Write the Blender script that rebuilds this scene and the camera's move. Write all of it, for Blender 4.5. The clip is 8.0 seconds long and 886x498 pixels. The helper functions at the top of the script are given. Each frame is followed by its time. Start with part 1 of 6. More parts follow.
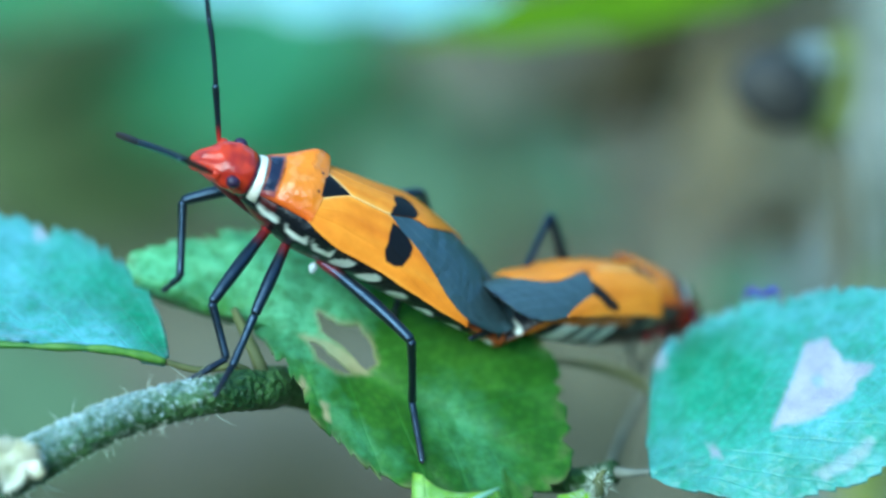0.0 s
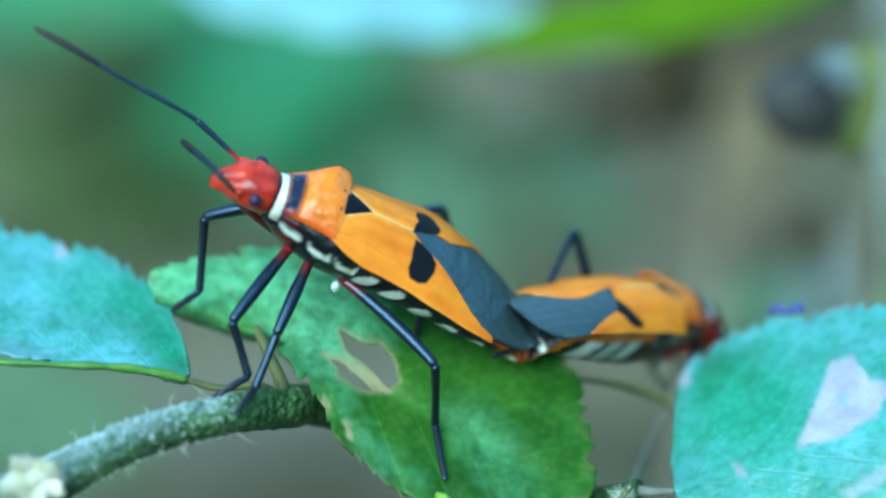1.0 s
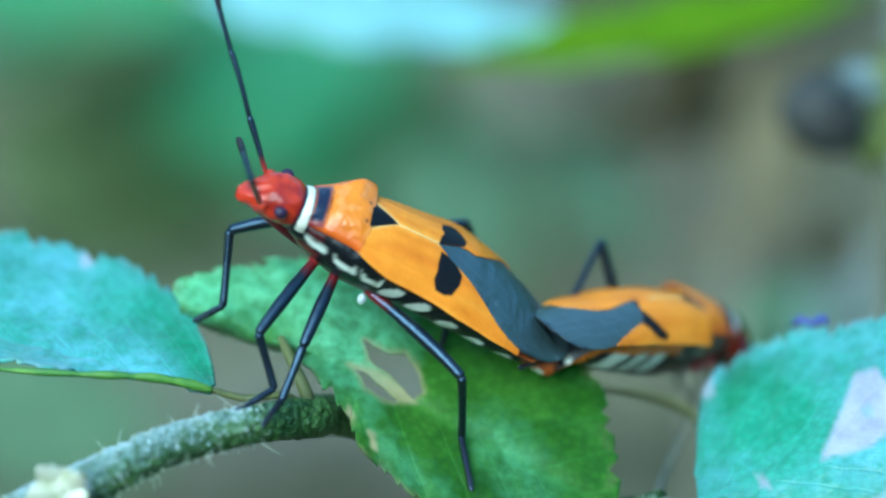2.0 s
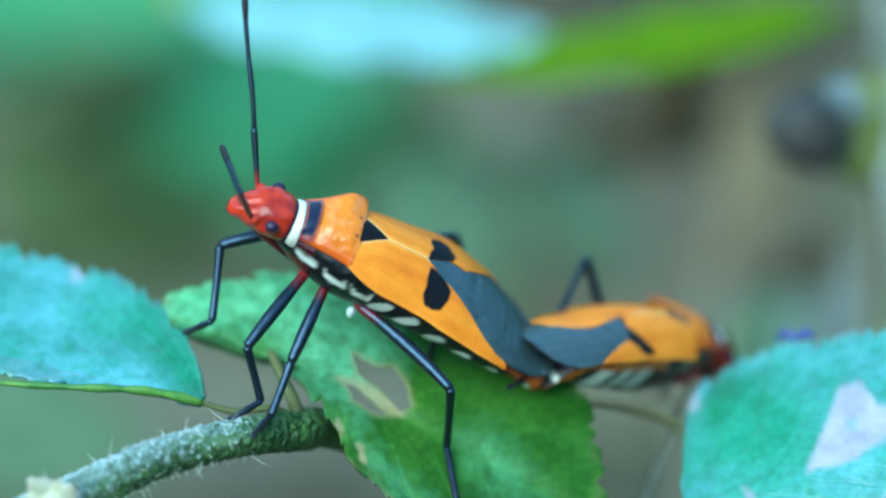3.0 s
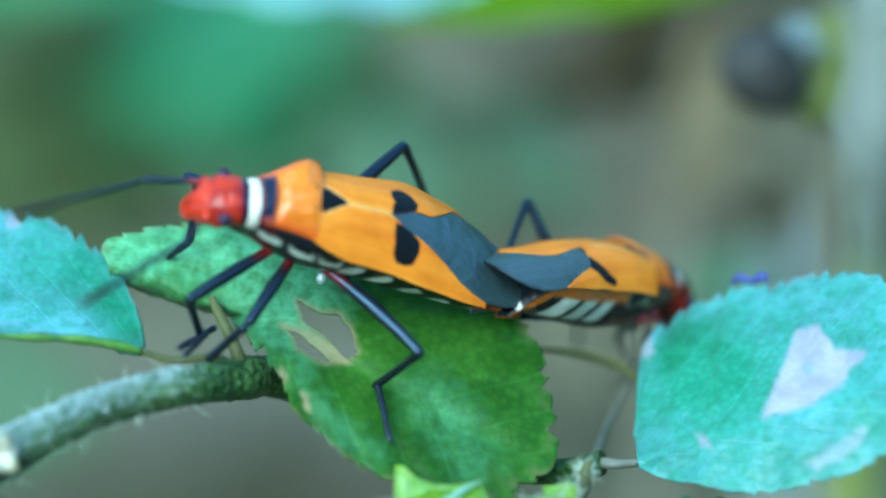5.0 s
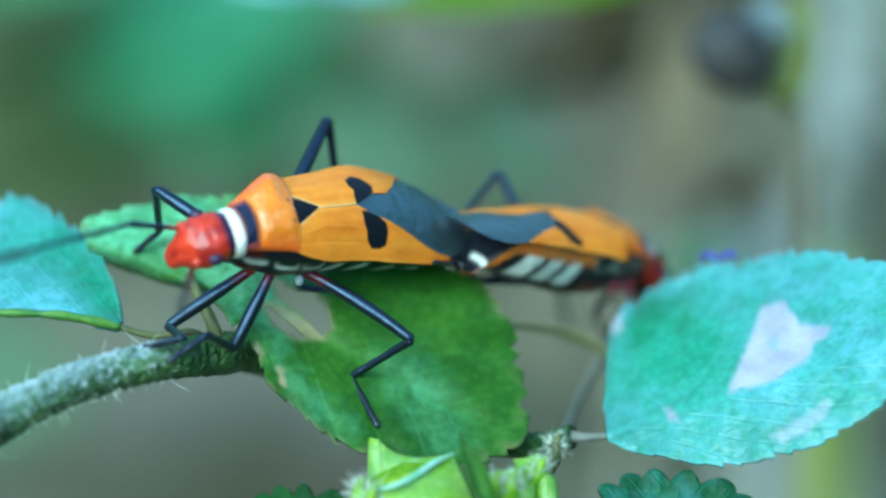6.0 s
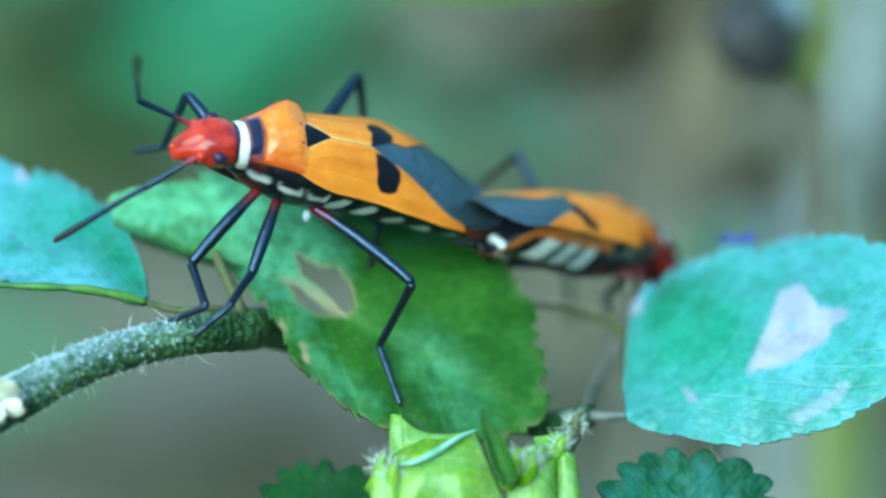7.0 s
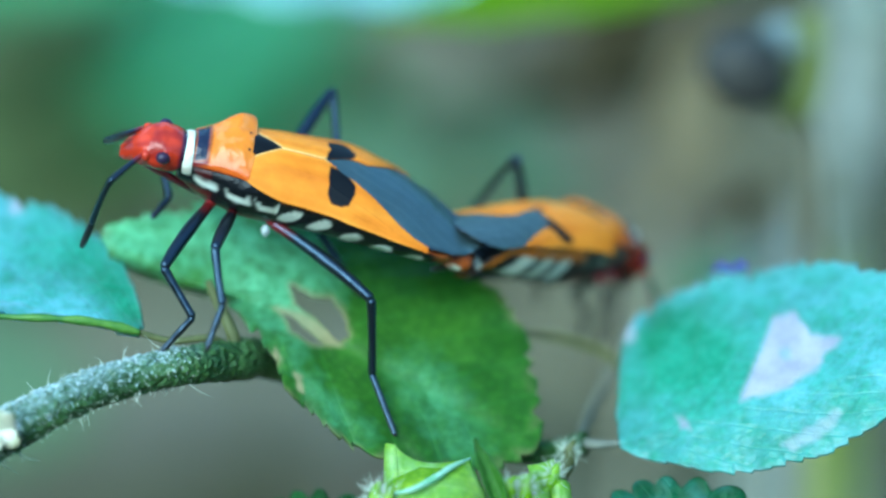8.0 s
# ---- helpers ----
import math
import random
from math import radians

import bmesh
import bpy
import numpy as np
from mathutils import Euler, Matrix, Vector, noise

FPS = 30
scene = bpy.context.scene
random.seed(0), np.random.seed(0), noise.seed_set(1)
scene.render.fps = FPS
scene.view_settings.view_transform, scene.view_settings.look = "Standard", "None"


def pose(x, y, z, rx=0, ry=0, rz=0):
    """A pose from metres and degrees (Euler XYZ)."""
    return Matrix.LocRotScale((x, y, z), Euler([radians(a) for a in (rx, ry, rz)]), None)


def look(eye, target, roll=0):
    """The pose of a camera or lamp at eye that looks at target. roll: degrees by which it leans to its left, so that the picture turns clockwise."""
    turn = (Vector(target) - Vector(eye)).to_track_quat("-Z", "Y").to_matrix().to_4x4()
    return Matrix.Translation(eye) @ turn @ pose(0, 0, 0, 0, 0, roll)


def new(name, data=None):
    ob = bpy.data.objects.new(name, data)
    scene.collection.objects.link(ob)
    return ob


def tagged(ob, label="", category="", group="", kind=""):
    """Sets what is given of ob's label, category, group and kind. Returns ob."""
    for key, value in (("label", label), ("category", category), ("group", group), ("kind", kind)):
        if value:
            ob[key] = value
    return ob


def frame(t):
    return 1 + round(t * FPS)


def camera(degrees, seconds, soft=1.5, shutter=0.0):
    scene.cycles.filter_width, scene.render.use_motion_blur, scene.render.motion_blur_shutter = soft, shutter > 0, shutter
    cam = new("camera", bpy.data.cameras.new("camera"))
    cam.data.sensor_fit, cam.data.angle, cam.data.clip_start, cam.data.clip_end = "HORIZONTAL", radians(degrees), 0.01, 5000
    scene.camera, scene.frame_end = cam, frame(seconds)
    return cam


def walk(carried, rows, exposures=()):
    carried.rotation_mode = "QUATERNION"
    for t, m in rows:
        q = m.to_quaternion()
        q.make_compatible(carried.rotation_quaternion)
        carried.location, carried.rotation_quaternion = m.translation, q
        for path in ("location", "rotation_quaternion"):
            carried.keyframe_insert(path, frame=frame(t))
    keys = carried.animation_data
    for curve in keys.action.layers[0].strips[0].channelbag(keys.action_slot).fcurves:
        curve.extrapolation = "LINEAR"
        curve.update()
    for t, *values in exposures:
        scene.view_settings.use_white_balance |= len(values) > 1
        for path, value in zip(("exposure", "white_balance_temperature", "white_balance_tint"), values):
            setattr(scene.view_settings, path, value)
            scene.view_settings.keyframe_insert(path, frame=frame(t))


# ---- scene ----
# A pair of red-and-orange plant bugs on a mallow twig, seen close up.
# Lengths of the twig and the bugs are given in millimetres and turned into metres on the way in.
MM = 0.001
PLAN = pose(0, 0, 0.30, -20, 0, 0)     # the twig's own frame: x along it, y away, z up, leaning forward

cam = camera(18.0, 8.0, soft=2.6, shutter=0.4)
cam.data.dof.use_dof = True
cam.data.dof.focus_distance = 0.1055
cam.data.dof.aperture_fstop = 16.5
walk(cam, [
    (0, pose(0.00000, -0.10055, 0.33660, 70.000, 0.000, -0.000)),
    (0.5, pose(0.00015, -0.10005, 0.33678, 70.290, 0.319, 0.457)),
    (1, pose(0.00005, -0.09984, 0.33672, 70.170, 0.207, 0.453)),
    (1.2, pose(-0.00032, -0.09978, 0.33698, 70.102, 0.300, 0.697)),
    (2.3, pose(-0.00054, -0.10011, 0.33705, 70.279, -0.127, 0.547)),
    (2.5, pose(-0.00045, -0.10038, 0.33706, 70.312, -0.206, 0.145)),
    (3, pose(-0.00069, -0.10081, 0.33713, 70.650, -0.050, 0.402)),
    (3.5, pose(-0.00052, -0.09996, 0.33680, 69.874, -0.303, -0.353)),
    (4, pose(-0.00034, -0.09952, 0.33634, 69.476, -0.561, -1.168)),
    (4.2, pose(-0.00066, -0.09946, 0.33662, 69.602, -0.647, -0.983)),
    (5.3, pose(0.00005, -0.09812, 0.33549, 69.920, 0.165, -0.329)),
    (5.5, pose(0.00004, -0.09928, 0.33552, 70.163, -0.203, -0.500)),
    (6, pose(0.00024, -0.10036, 0.33595, 69.559, -0.066, -0.809)),
    (6.5, pose(-0.00003, -0.10142, 0.33624, 69.492, -0.132, -0.519)),
    (7, pose(-0.00015, -0.10157, 0.33596, 69.352, -0.563, -0.336)),
    (7.5, pose(0.00004, -0.10183, 0.33602, 69.825, -0.510, -0.605)),
    (8, pose(-0.00024, -0.10198, 0.33596, 70.032, -0.375, -0.602)),
], exposures=[(0.0, 1.52, 5000, -20), (4.2, 1.52, 5000, -20), (5.5, 1.57, 5000, -20), (7.0, 1.57, 5000, -20), (8.0, 1.53, 5000, -20)])

# ---- sky and sun: open shade under a bright sky ----
world = bpy.data.worlds.new("sky")
scene.world = world
world.use_nodes = True
wn, wl = world.node_tree.nodes, world.node_tree.links
sky = wn.new("ShaderNodeTexSky")
sky.sky_type = "NISHITA"
sky.sun_disc = False
sky.sun_elevation = radians(35.5)
sky.sun_rotation = radians(208.5)
sky.altitude = 200
wl.new(sky.outputs[0], wn["Background"].inputs[0])
wn["Background"].inputs[1].default_value = 0.15
sun_data = bpy.data.lights.new("sun", "SUN")
sun_data.energy = 1.9
sun_data.angle = radians(55)
sun_data.color = (1.0, 0.97, 0.92)
sun = new("sun", sun_data)
sun.matrix_world = look((-0.95, -1.75, 1.42), (0, 0, 0))


# ---- materials ----
def nodes_of(name):
    m = bpy.data.materials.new(name)
    m.use_nodes = True
    return m, m.node_tree.nodes, m.node_tree.links, m.node_tree.nodes["Principled BSDF"]


def noise_node(n, l, scale, detail=4.0, rough=0.55, coords="Object"):
    tc = n.new("ShaderNodeTexCoord")
    t = n.new("ShaderNodeTexNoise")
    t.inputs["Scale"].default_value, t.inputs["Detail"].default_value, t.inputs["Roughness"].default_value = scale, detail, rough
    l.new(tc.outputs[coords], t.inputs["Vector"])
    return t


def mixed(n, l, mode, fac, a, b):
    x = n.new("ShaderNodeMix")
    x.data_type, x.blend_type = "RGBA", mode
    for sock, val in ((x.inputs[0], fac), (x.inputs[6], a), (x.inputs[7], b)):
        if hasattr(val, "is_output"):
            l.new(val, sock)
        else:
            sock.default_value = val
    return x.outputs[2]


def ramp(n, l, src, stops):
    r = n.new("ShaderNodeValToRGB")
    els = r.color_ramp.elements
    while len(els) < len(stops):
        els.new(0.5)
    for e, (p, c) in zip(els, stops):
        e.position, e.color = p, (*c, 1)
    l.new(src, r.inputs[0])
    return r.outputs[0]


def bumped(n, l, bsdf, src, strength, dist):
    b = n.new("ShaderNodeBump")
    b.inputs["Strength"].default_value, b.inputs["Distance"].default_value = strength, dist
    l.new(src, b.inputs["Height"])
    l.new(b.outputs[0], bsdf.inputs["Normal"])
    l.new(b.outputs[0], bsdf.inputs["Coat Normal"])


def math_node(n, l, op, a, b=None):
    x = n.new("ShaderNodeMath")
    x.operation = op
    for sock, val in ((x.inputs[0], a), (x.inputs[1], b)):
        if val is None:
            continue
        if hasattr(val, "is_output"):
            l.new(val, sock)
        else:
            sock.default_value = val
    return x.outputs[0]


def cuticle(name, rough, coat=0.0, bump=0.25, grain=3500.0, spec=0.5, deep=0.00006, gleam=(1, 1, 1)):
    """Insect cuticle: the markings come with the mesh, the grain and pits from noise."""
    m, n, l, b = nodes_of(name)
    at = n.new("ShaderNodeAttribute")
    at.attribute_name = "tint"
    fine = noise_node(n, l, grain, 5)
    broad = noise_node(n, l, 600, 3)
    shade = ramp(n, l, fine.outputs[0], [(0.25, (0.86, 0.84, 0.80)), (0.75, (1, 1, 1))])
    shade2 = ramp(n, l, broad.outputs[0], [(0.3, (0.86, 0.80, 0.74)), (0.7, (1, 1, 1))])
    col = mixed(n, l, "MULTIPLY", 1.0, at.outputs["Color"], shade)
    col = mixed(n, l, "MULTIPLY", 1.0, col, shade2)
    l.new(col, b.inputs["Base Color"])
    rr = n.new("ShaderNodeMapRange")
    rr.inputs[3].default_value, rr.inputs[4].default_value = rough * 0.8, rough * 1.25
    l.new(broad.outputs[0], rr.inputs[0])
    l.new(rr.outputs[0], b.inputs["Roughness"])
    b.inputs["Coat Weight"].default_value = coat
    b.inputs["Coat Roughness"].default_value = 0.15
    b.inputs["Specular IOR Level"].default_value = spec
    b.inputs["Specular Tint"].default_value = (*gleam, 1)
    bumped(n, l, b, fine.outputs[0], bump, deep)
    return m


def leaf_material(name, dark, light, vein, dry, rough=0.42, through_it=0.25, nveins=7.0, spec=0.5, hairy=0.5, relief=0.25, wax=(0.22, 0.55, 0.64), ribs=0.16, deep=0.00012):
    """Leaf blade: side veins run from the midrib by the blade's own u, v; cells, patches and dry spots from noise."""
    m, n, l, b = nodes_of(name)
    uv = n.new("ShaderNodeUVMap")
    sep = n.new("ShaderNodeSeparateXYZ")
    l.new(uv.outputs[0], sep.inputs[0])
    u, v = sep.outputs[0], math_node(n, l, "ABSOLUTE", math_node(n, l, "SUBTRACT", sep.outputs[1], 0.5))
    wob = noise_node(n, l, 250, 2)
    ph = math_node(n, l, "SUBTRACT", math_node(n, l, "MULTIPLY", u, nveins), math_node(n, l, "MULTIPLY", v, nveins * 0.9))
    ph = math_node(n, l, "ADD", ph, math_node(n, l, "MULTIPLY", wob.outputs[0], 0.35))
    saw = math_node(n, l, "ABSOLUTE", math_node(n, l, "SUBTRACT", math_node(n, l, "FRACT", ph), 0.5))
    side = ramp(n, l, saw, [(0.0, (1, 1, 1)), (0.07, (0, 0, 0))])
    mid = ramp(n, l, v, [(0.0, (1, 1, 1)), (0.03, (0, 0, 0))])
    veins = mixed(n, l, "LIGHTEN", 1.0, side, mid)
    patch = noise_node(n, l, 300, 6, 0.65)
    fine = noise_node(n, l, 3200, 3, 0.6)
    cells = n.new("ShaderNodeTexVoronoi")
    cells.inputs["Scale"].default_value = 3000
    tc = n.new("ShaderNodeTexCoord")
    l.new(tc.outputs["Object"], cells.inputs["Vector"])
    col = ramp(n, l, patch.outputs[0], [(0.34, tuple(0.8 * c for c in dark)), (0.46, dark), (0.62, light)])
    cellc = ramp(n, l, cells.outputs["Distance"], [(0.1, (1, 1, 1)), (0.7, (0.62, 0.72, 0.64))])
    col = mixed(n, l, "MULTIPLY", 0.9, col, cellc)
    vf = math_node(n, l, "MULTIPLY", veins, ribs)
    col = mixed(n, l, "MIX", vf, col, (*vein, 1))
    # pale tint: the leaf's wax, and sheen and lit patches painted in
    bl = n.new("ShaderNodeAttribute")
    bl.attribute_name = "wax_and_light"
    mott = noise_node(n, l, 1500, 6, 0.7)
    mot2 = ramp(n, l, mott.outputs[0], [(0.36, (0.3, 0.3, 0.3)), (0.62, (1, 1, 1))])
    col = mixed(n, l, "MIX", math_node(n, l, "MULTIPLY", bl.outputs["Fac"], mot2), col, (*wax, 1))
    at = n.new("ShaderNodeAttribute")
    at.attribute_name = "dry"
    spots = noise_node(n, l, 900, 3)
    dfac = math_node(n, l, "MINIMUM", math_node(n, l, "MULTIPLY", at.outputs["Fac"], 1.0), 1.0)
    dryc = ramp(n, l, spots.outputs[0], [(0.3, tuple(0.7 * c for c in dry)), (0.65, dry)])
    col = mixed(n, l, "MIX", dfac, col, dryc)
    l.new(col, b.inputs["Base Color"])
    b.inputs["Roughness"].default_value = rough
    b.inputs["Specular IOR Level"].default_value = spec
    b.inputs["Sheen Weight"].default_value = hairy * 0.3
    h = math_node(n, l, "ADD", math_node(n, l, "MULTIPLY", cells.outputs["Distance"], -0.5), math_node(n, l, "MULTIPLY", veins, -0.4))
    h = math_node(n, l, "ADD", h, math_node(n, l, "MULTIPLY", fine.outputs[0], 1.0))
    h = math_node(n, l, "ADD", h, math_node(n, l, "MULTIPLY", patch.outputs[0], 3.0))
    bumped(n, l, b, h, relief, deep)
    if through_it > 0:
        tr = n.new("ShaderNodeBsdfTranslucent")
        tcol = mixed(n, l, "MULTIPLY", 1.0, col, (0.95, 1.0, 0.35, 1))
        l.new(tcol, tr.inputs[0])
        ms = n.new("ShaderNodeMixShader")
        ms.inputs[0].default_value = through_it
        l.new(b.outputs[0], ms.inputs[1])
        l.new(tr.outputs[0], ms.inputs[2])
        l.new(ms.outputs[0], n["Material Output"].inputs[0])
    return m


def plain(name, dark, light, scale, rough=0.6, bump=0.3, dist=0.0001, stops=(0.35, 0.65), spec=0.4, detail=5):
    m, n, l, b = nodes_of(name)
    t = noise_node(n, l, scale, detail)
    l.new(ramp(n, l, t.outputs[0], [(stops[0], dark), (stops[1], light)]), b.inputs["Base Color"])
    b.inputs["Roughness"].default_value = rough
    b.inputs["Specular IOR Level"].default_value = spec
    bumped(n, l, b, t.outputs[0], bump, dist)
    return m


WING = cuticle("wing_cuticle", 0.42, 0.0, 0.3, 2600, 0.16)
MEMBRANE = cuticle("wing_membrane", 0.32, 0.0, 1.0, 1500, 1.0, 0.00012, (0.6, 0.80, 1.0))
SHELL = cuticle("body_cuticle", 0.34, 0.12, 0.9, 1700, 0.22, 0.00016)
HEAD_SHELL = cuticle("head_cuticle", 0.22, 0.25, 0.7, 650, 0.28, 0.0002)
GLOSS = cuticle("leg_cuticle", 0.31, 0.0, 0.5, 2200, 0.85, 0.00008, (0.46, 0.68, 1.0))
DULL = cuticle("antenna_cuticle", 0.46, 0.0, 0.3, 3000, 0.45, 0.00006, (0.85, 0.90, 1.0))
EYE = cuticle("eye_facets", 0.38, 0.0, 0.2, 9000, 0.4)

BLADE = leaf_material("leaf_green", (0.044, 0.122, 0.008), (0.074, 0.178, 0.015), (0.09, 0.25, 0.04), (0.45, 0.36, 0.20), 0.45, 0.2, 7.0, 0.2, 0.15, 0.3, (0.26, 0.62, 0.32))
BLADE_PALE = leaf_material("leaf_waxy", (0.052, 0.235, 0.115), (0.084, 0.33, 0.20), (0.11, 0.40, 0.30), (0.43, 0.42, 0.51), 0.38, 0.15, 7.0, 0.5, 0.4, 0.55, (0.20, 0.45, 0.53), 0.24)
# darker copy of the leaf green, with the shade put into its colour
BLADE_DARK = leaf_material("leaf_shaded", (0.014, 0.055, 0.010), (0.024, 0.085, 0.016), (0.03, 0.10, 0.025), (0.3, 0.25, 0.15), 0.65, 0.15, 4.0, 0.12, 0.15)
BLADE_MID = leaf_material("leaf_low", (0.010, 0.062, 0.020), (0.022, 0.105, 0.040), (0.04, 0.15, 0.07), (0.3, 0.25, 0.15), 0.5, 0.15, 8.0, 0.2, 0.15, 0.7)
SEPAL = leaf_material("sepal_yellow_green", (0.31, 0.54, 0.008), (0.52, 0.72, 0.04), (0.60, 0.76, 0.30), (0.6, 0.7, 0.4), 0.25, 0.45, 2.0, 0.6, 0.2, 0.3, (0.62, 0.84, 0.52))
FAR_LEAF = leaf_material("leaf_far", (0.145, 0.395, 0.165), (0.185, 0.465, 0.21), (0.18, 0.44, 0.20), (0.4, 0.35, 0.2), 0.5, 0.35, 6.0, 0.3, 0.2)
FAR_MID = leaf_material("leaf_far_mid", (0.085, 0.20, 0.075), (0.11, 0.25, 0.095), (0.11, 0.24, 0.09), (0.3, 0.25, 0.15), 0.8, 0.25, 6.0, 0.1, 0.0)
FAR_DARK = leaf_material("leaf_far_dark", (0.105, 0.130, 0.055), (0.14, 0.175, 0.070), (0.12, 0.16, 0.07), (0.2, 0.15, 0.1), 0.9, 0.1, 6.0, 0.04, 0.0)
# near-white base colour carries the glare of a brightly lit leaf
OVERHANG = leaf_material("leaf_glare", (0.42, 0.70, 0.70), (0.50, 0.78, 0.78), (0.45, 0.72, 0.7), (0.4, 0.35, 0.2), 0.25, 0.2, 6.0, 1.0)
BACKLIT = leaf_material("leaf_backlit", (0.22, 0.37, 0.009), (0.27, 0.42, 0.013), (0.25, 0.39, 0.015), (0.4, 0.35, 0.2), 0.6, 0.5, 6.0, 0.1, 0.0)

# the last pale tone paints skylight on the stem's upper side
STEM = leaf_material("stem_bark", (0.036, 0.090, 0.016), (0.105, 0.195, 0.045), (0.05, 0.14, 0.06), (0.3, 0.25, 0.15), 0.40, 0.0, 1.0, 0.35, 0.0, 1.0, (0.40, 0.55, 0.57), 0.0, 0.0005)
GLINT_WART = plain("glint_wart", (0.36, 0.50, 0.53), (0.74, 0.83, 0.88), 1500, 0.18, 0.3, 0.0001, (0.35, 0.65), 1.0)
HAIR = plain("plant_hair", (0.55, 0.62, 0.48), (0.75, 0.8, 0.68), 500, 0.4)
STIPULE = plain("stipule_papery", (0.34, 0.34, 0.20), (0.62, 0.62, 0.52), 900, 0.5, 0.6, 0.0002)
LEAF_RIM = plain("leaf_rim", (0.045, 0.13, 0.015), (0.13, 0.25, 0.035), 1200, 0.5)
SEPAL_RIM = plain("sepal_rim", (0.20, 0.40, 0.22), (0.38, 0.56, 0.46), 1200, 0.4)
TWIG = plain("twig_olive", (0.05, 0.06, 0.018), (0.12, 0.13, 0.04), 700, 0.6)
YELLOW_TWIG = plain("twig_yellowish", (0.11, 0.12, 0.03), (0.20, 0.20, 0.07), 700, 0.6)
TWIG_GREY = plain("twig_grey", (0.09, 0.10, 0.08), (0.18, 0.19, 0.15), 700, 0.6)
VIOLET = plain("petal_violet", (0.03, 0.04, 0.20), (0.10, 0.13, 0.42), 900, 0.5)
DRY = [leaf_material("dry_" + w, tuple(0.7 * x for x in c), c, tuple(1.2 * x for x in c), c, 0.85, 0.2, 6.0, 0.05, 0.0) for w, c in (("umber", (0.080, 0.062, 0.030)), ("beige", (0.42, 0.32, 0.19)), ("grey", (0.27, 0.24, 0.17)), ("olive", (0.205, 0.285, 0.165)))]
BEIGE_STALK = plain("stalk_beige", (0.30, 0.28, 0.19), (0.46, 0.43, 0.32), 60, 0.6)
CAPSULE = plain("capsule_dark", (0.012, 0.012, 0.010), (0.050, 0.050, 0.046), 420, 0.6, 0.6, 0.0004, (0.35, 0.65), 0.25)
PALE_STALK = plain("stalk_pale", (0.07, 0.10, 0.055), (0.44, 0.46, 0.42), 240, 0.7, 0.3, 0.0005, (0.36, 0.62), 0.2)
GREY_SEPAL = plain("sepal_grey", (0.09, 0.13, 0.14), (0.26, 0.31, 0.33), 500, 0.6)
OLIVE_STALK = plain("stalk_olive", (0.085, 0.105, 0.016), (0.155, 0.175, 0.03), 60, 0.6)
YELLOW_STALK = plain("stalk_yellow", (0.16, 0.24, 0.03), (0.30, 0.36, 0.06), 60, 0.5)
SOIL = plain("soil", (0.056, 0.057, 0.033), (0.142, 0.138, 0.088), 10, 0.95, 0.6, 0.01, (0.32, 0.68), 0.05, 9)
LITTER = [plain("litter_" + w, tuple(0.6 * x for x in c), c, 60, 0.8, 0.4, 0.002)
          for w, c in (("tan", (0.24, 0.20, 0.12)), ("brown", (0.10, 0.078, 0.045)), ("grey", (0.165, 0.160, 0.118)), ("umber", (0.036, 0.028, 0.018)), ("straw", (0.29, 0.27, 0.16)))]
SKY_BLOCKER = plain("sky_blocker_green", (0.020, 0.045, 0.012), (0.060, 0.115, 0.030), 26, 0.8, 0.8, 0.03, (0.35, 0.65), 0.2)


# ---- mesh helpers ----
def mesh_of(name, verts, faces, mat, tint=None, uv=None, dry=None, smooth=True, wax_and_light=None):
    me = bpy.data.meshes.new(name)
    me.from_pydata([tuple(v) for v in verts], [], faces)
    me.materials.append(mat)
    if tint is not None:
        at = me.color_attributes.new("tint", "FLOAT_COLOR", "POINT")
        rgba = np.ones((len(verts), 4), dtype=np.float32)
        rgba[:, :3] = np.asarray(tint).reshape(-1, 3)
        at.data.foreach_set("color", rgba.ravel())
    for word, values in (("dry", dry), ("wax_and_light", wax_and_light)):
        if values is not None:
            at = me.attributes.new(word, "FLOAT", "POINT")
            at.data.foreach_set("value", np.asarray(values, dtype=np.float32).ravel())
    if uv is not None:
        lay = me.uv_layers.new(name="UVMap")
        idx = np.zeros(len(me.loops), dtype=np.int32)
        me.loops.foreach_get("vertex_index", idx)
        lay.data.foreach_set("uv", np.asarray(uv, dtype=np.float32).reshape(-1, 2)[idx].ravel())
    if smooth:
        me.polygons.foreach_set("use_smooth", [True] * len(me.polygons))
    me.update()
    return me


def add(name, me, parent, label=""):
    ob = new(name, me)
    ob.parent = parent
    return tagged(ob, label)


def grid_faces(nu, nv, close=False, keep=None):
    f = []
    for i in range(nu - 1):
        for j in range(nv if close else nv - 1):
            k = (j + 1) % nv
            if keep is None or keep[i, j]:
                f.append((i * nv + j, i * nv + k, (i + 1) * nv + k, (i + 1) * nv + j))
    return f


def grid_part(name, pts, mat, parent, label="", tint=None, uv=None, dry=None, close=False, keep=None, thick=0.0, caps=False, wax_and_light=None):
    nu, nv = pts.shape[:2]
    faces = grid_faces(nu, nv, close, keep)
    if caps:
        faces.append(tuple(range(nv - 1, -1, -1)))
        faces.append(tuple((nu - 1) * nv + j for j in range(nv)))
    ob = add(name, mesh_of(name, pts.reshape(-1, 3) * MM, faces, mat, tint, uv, dry, True, wax_and_light), parent, label)
    if thick:
        s = ob.modifiers.new("thickness", "SOLIDIFY")
        s.thickness, s.offset = thick * MM, -1
    return ob


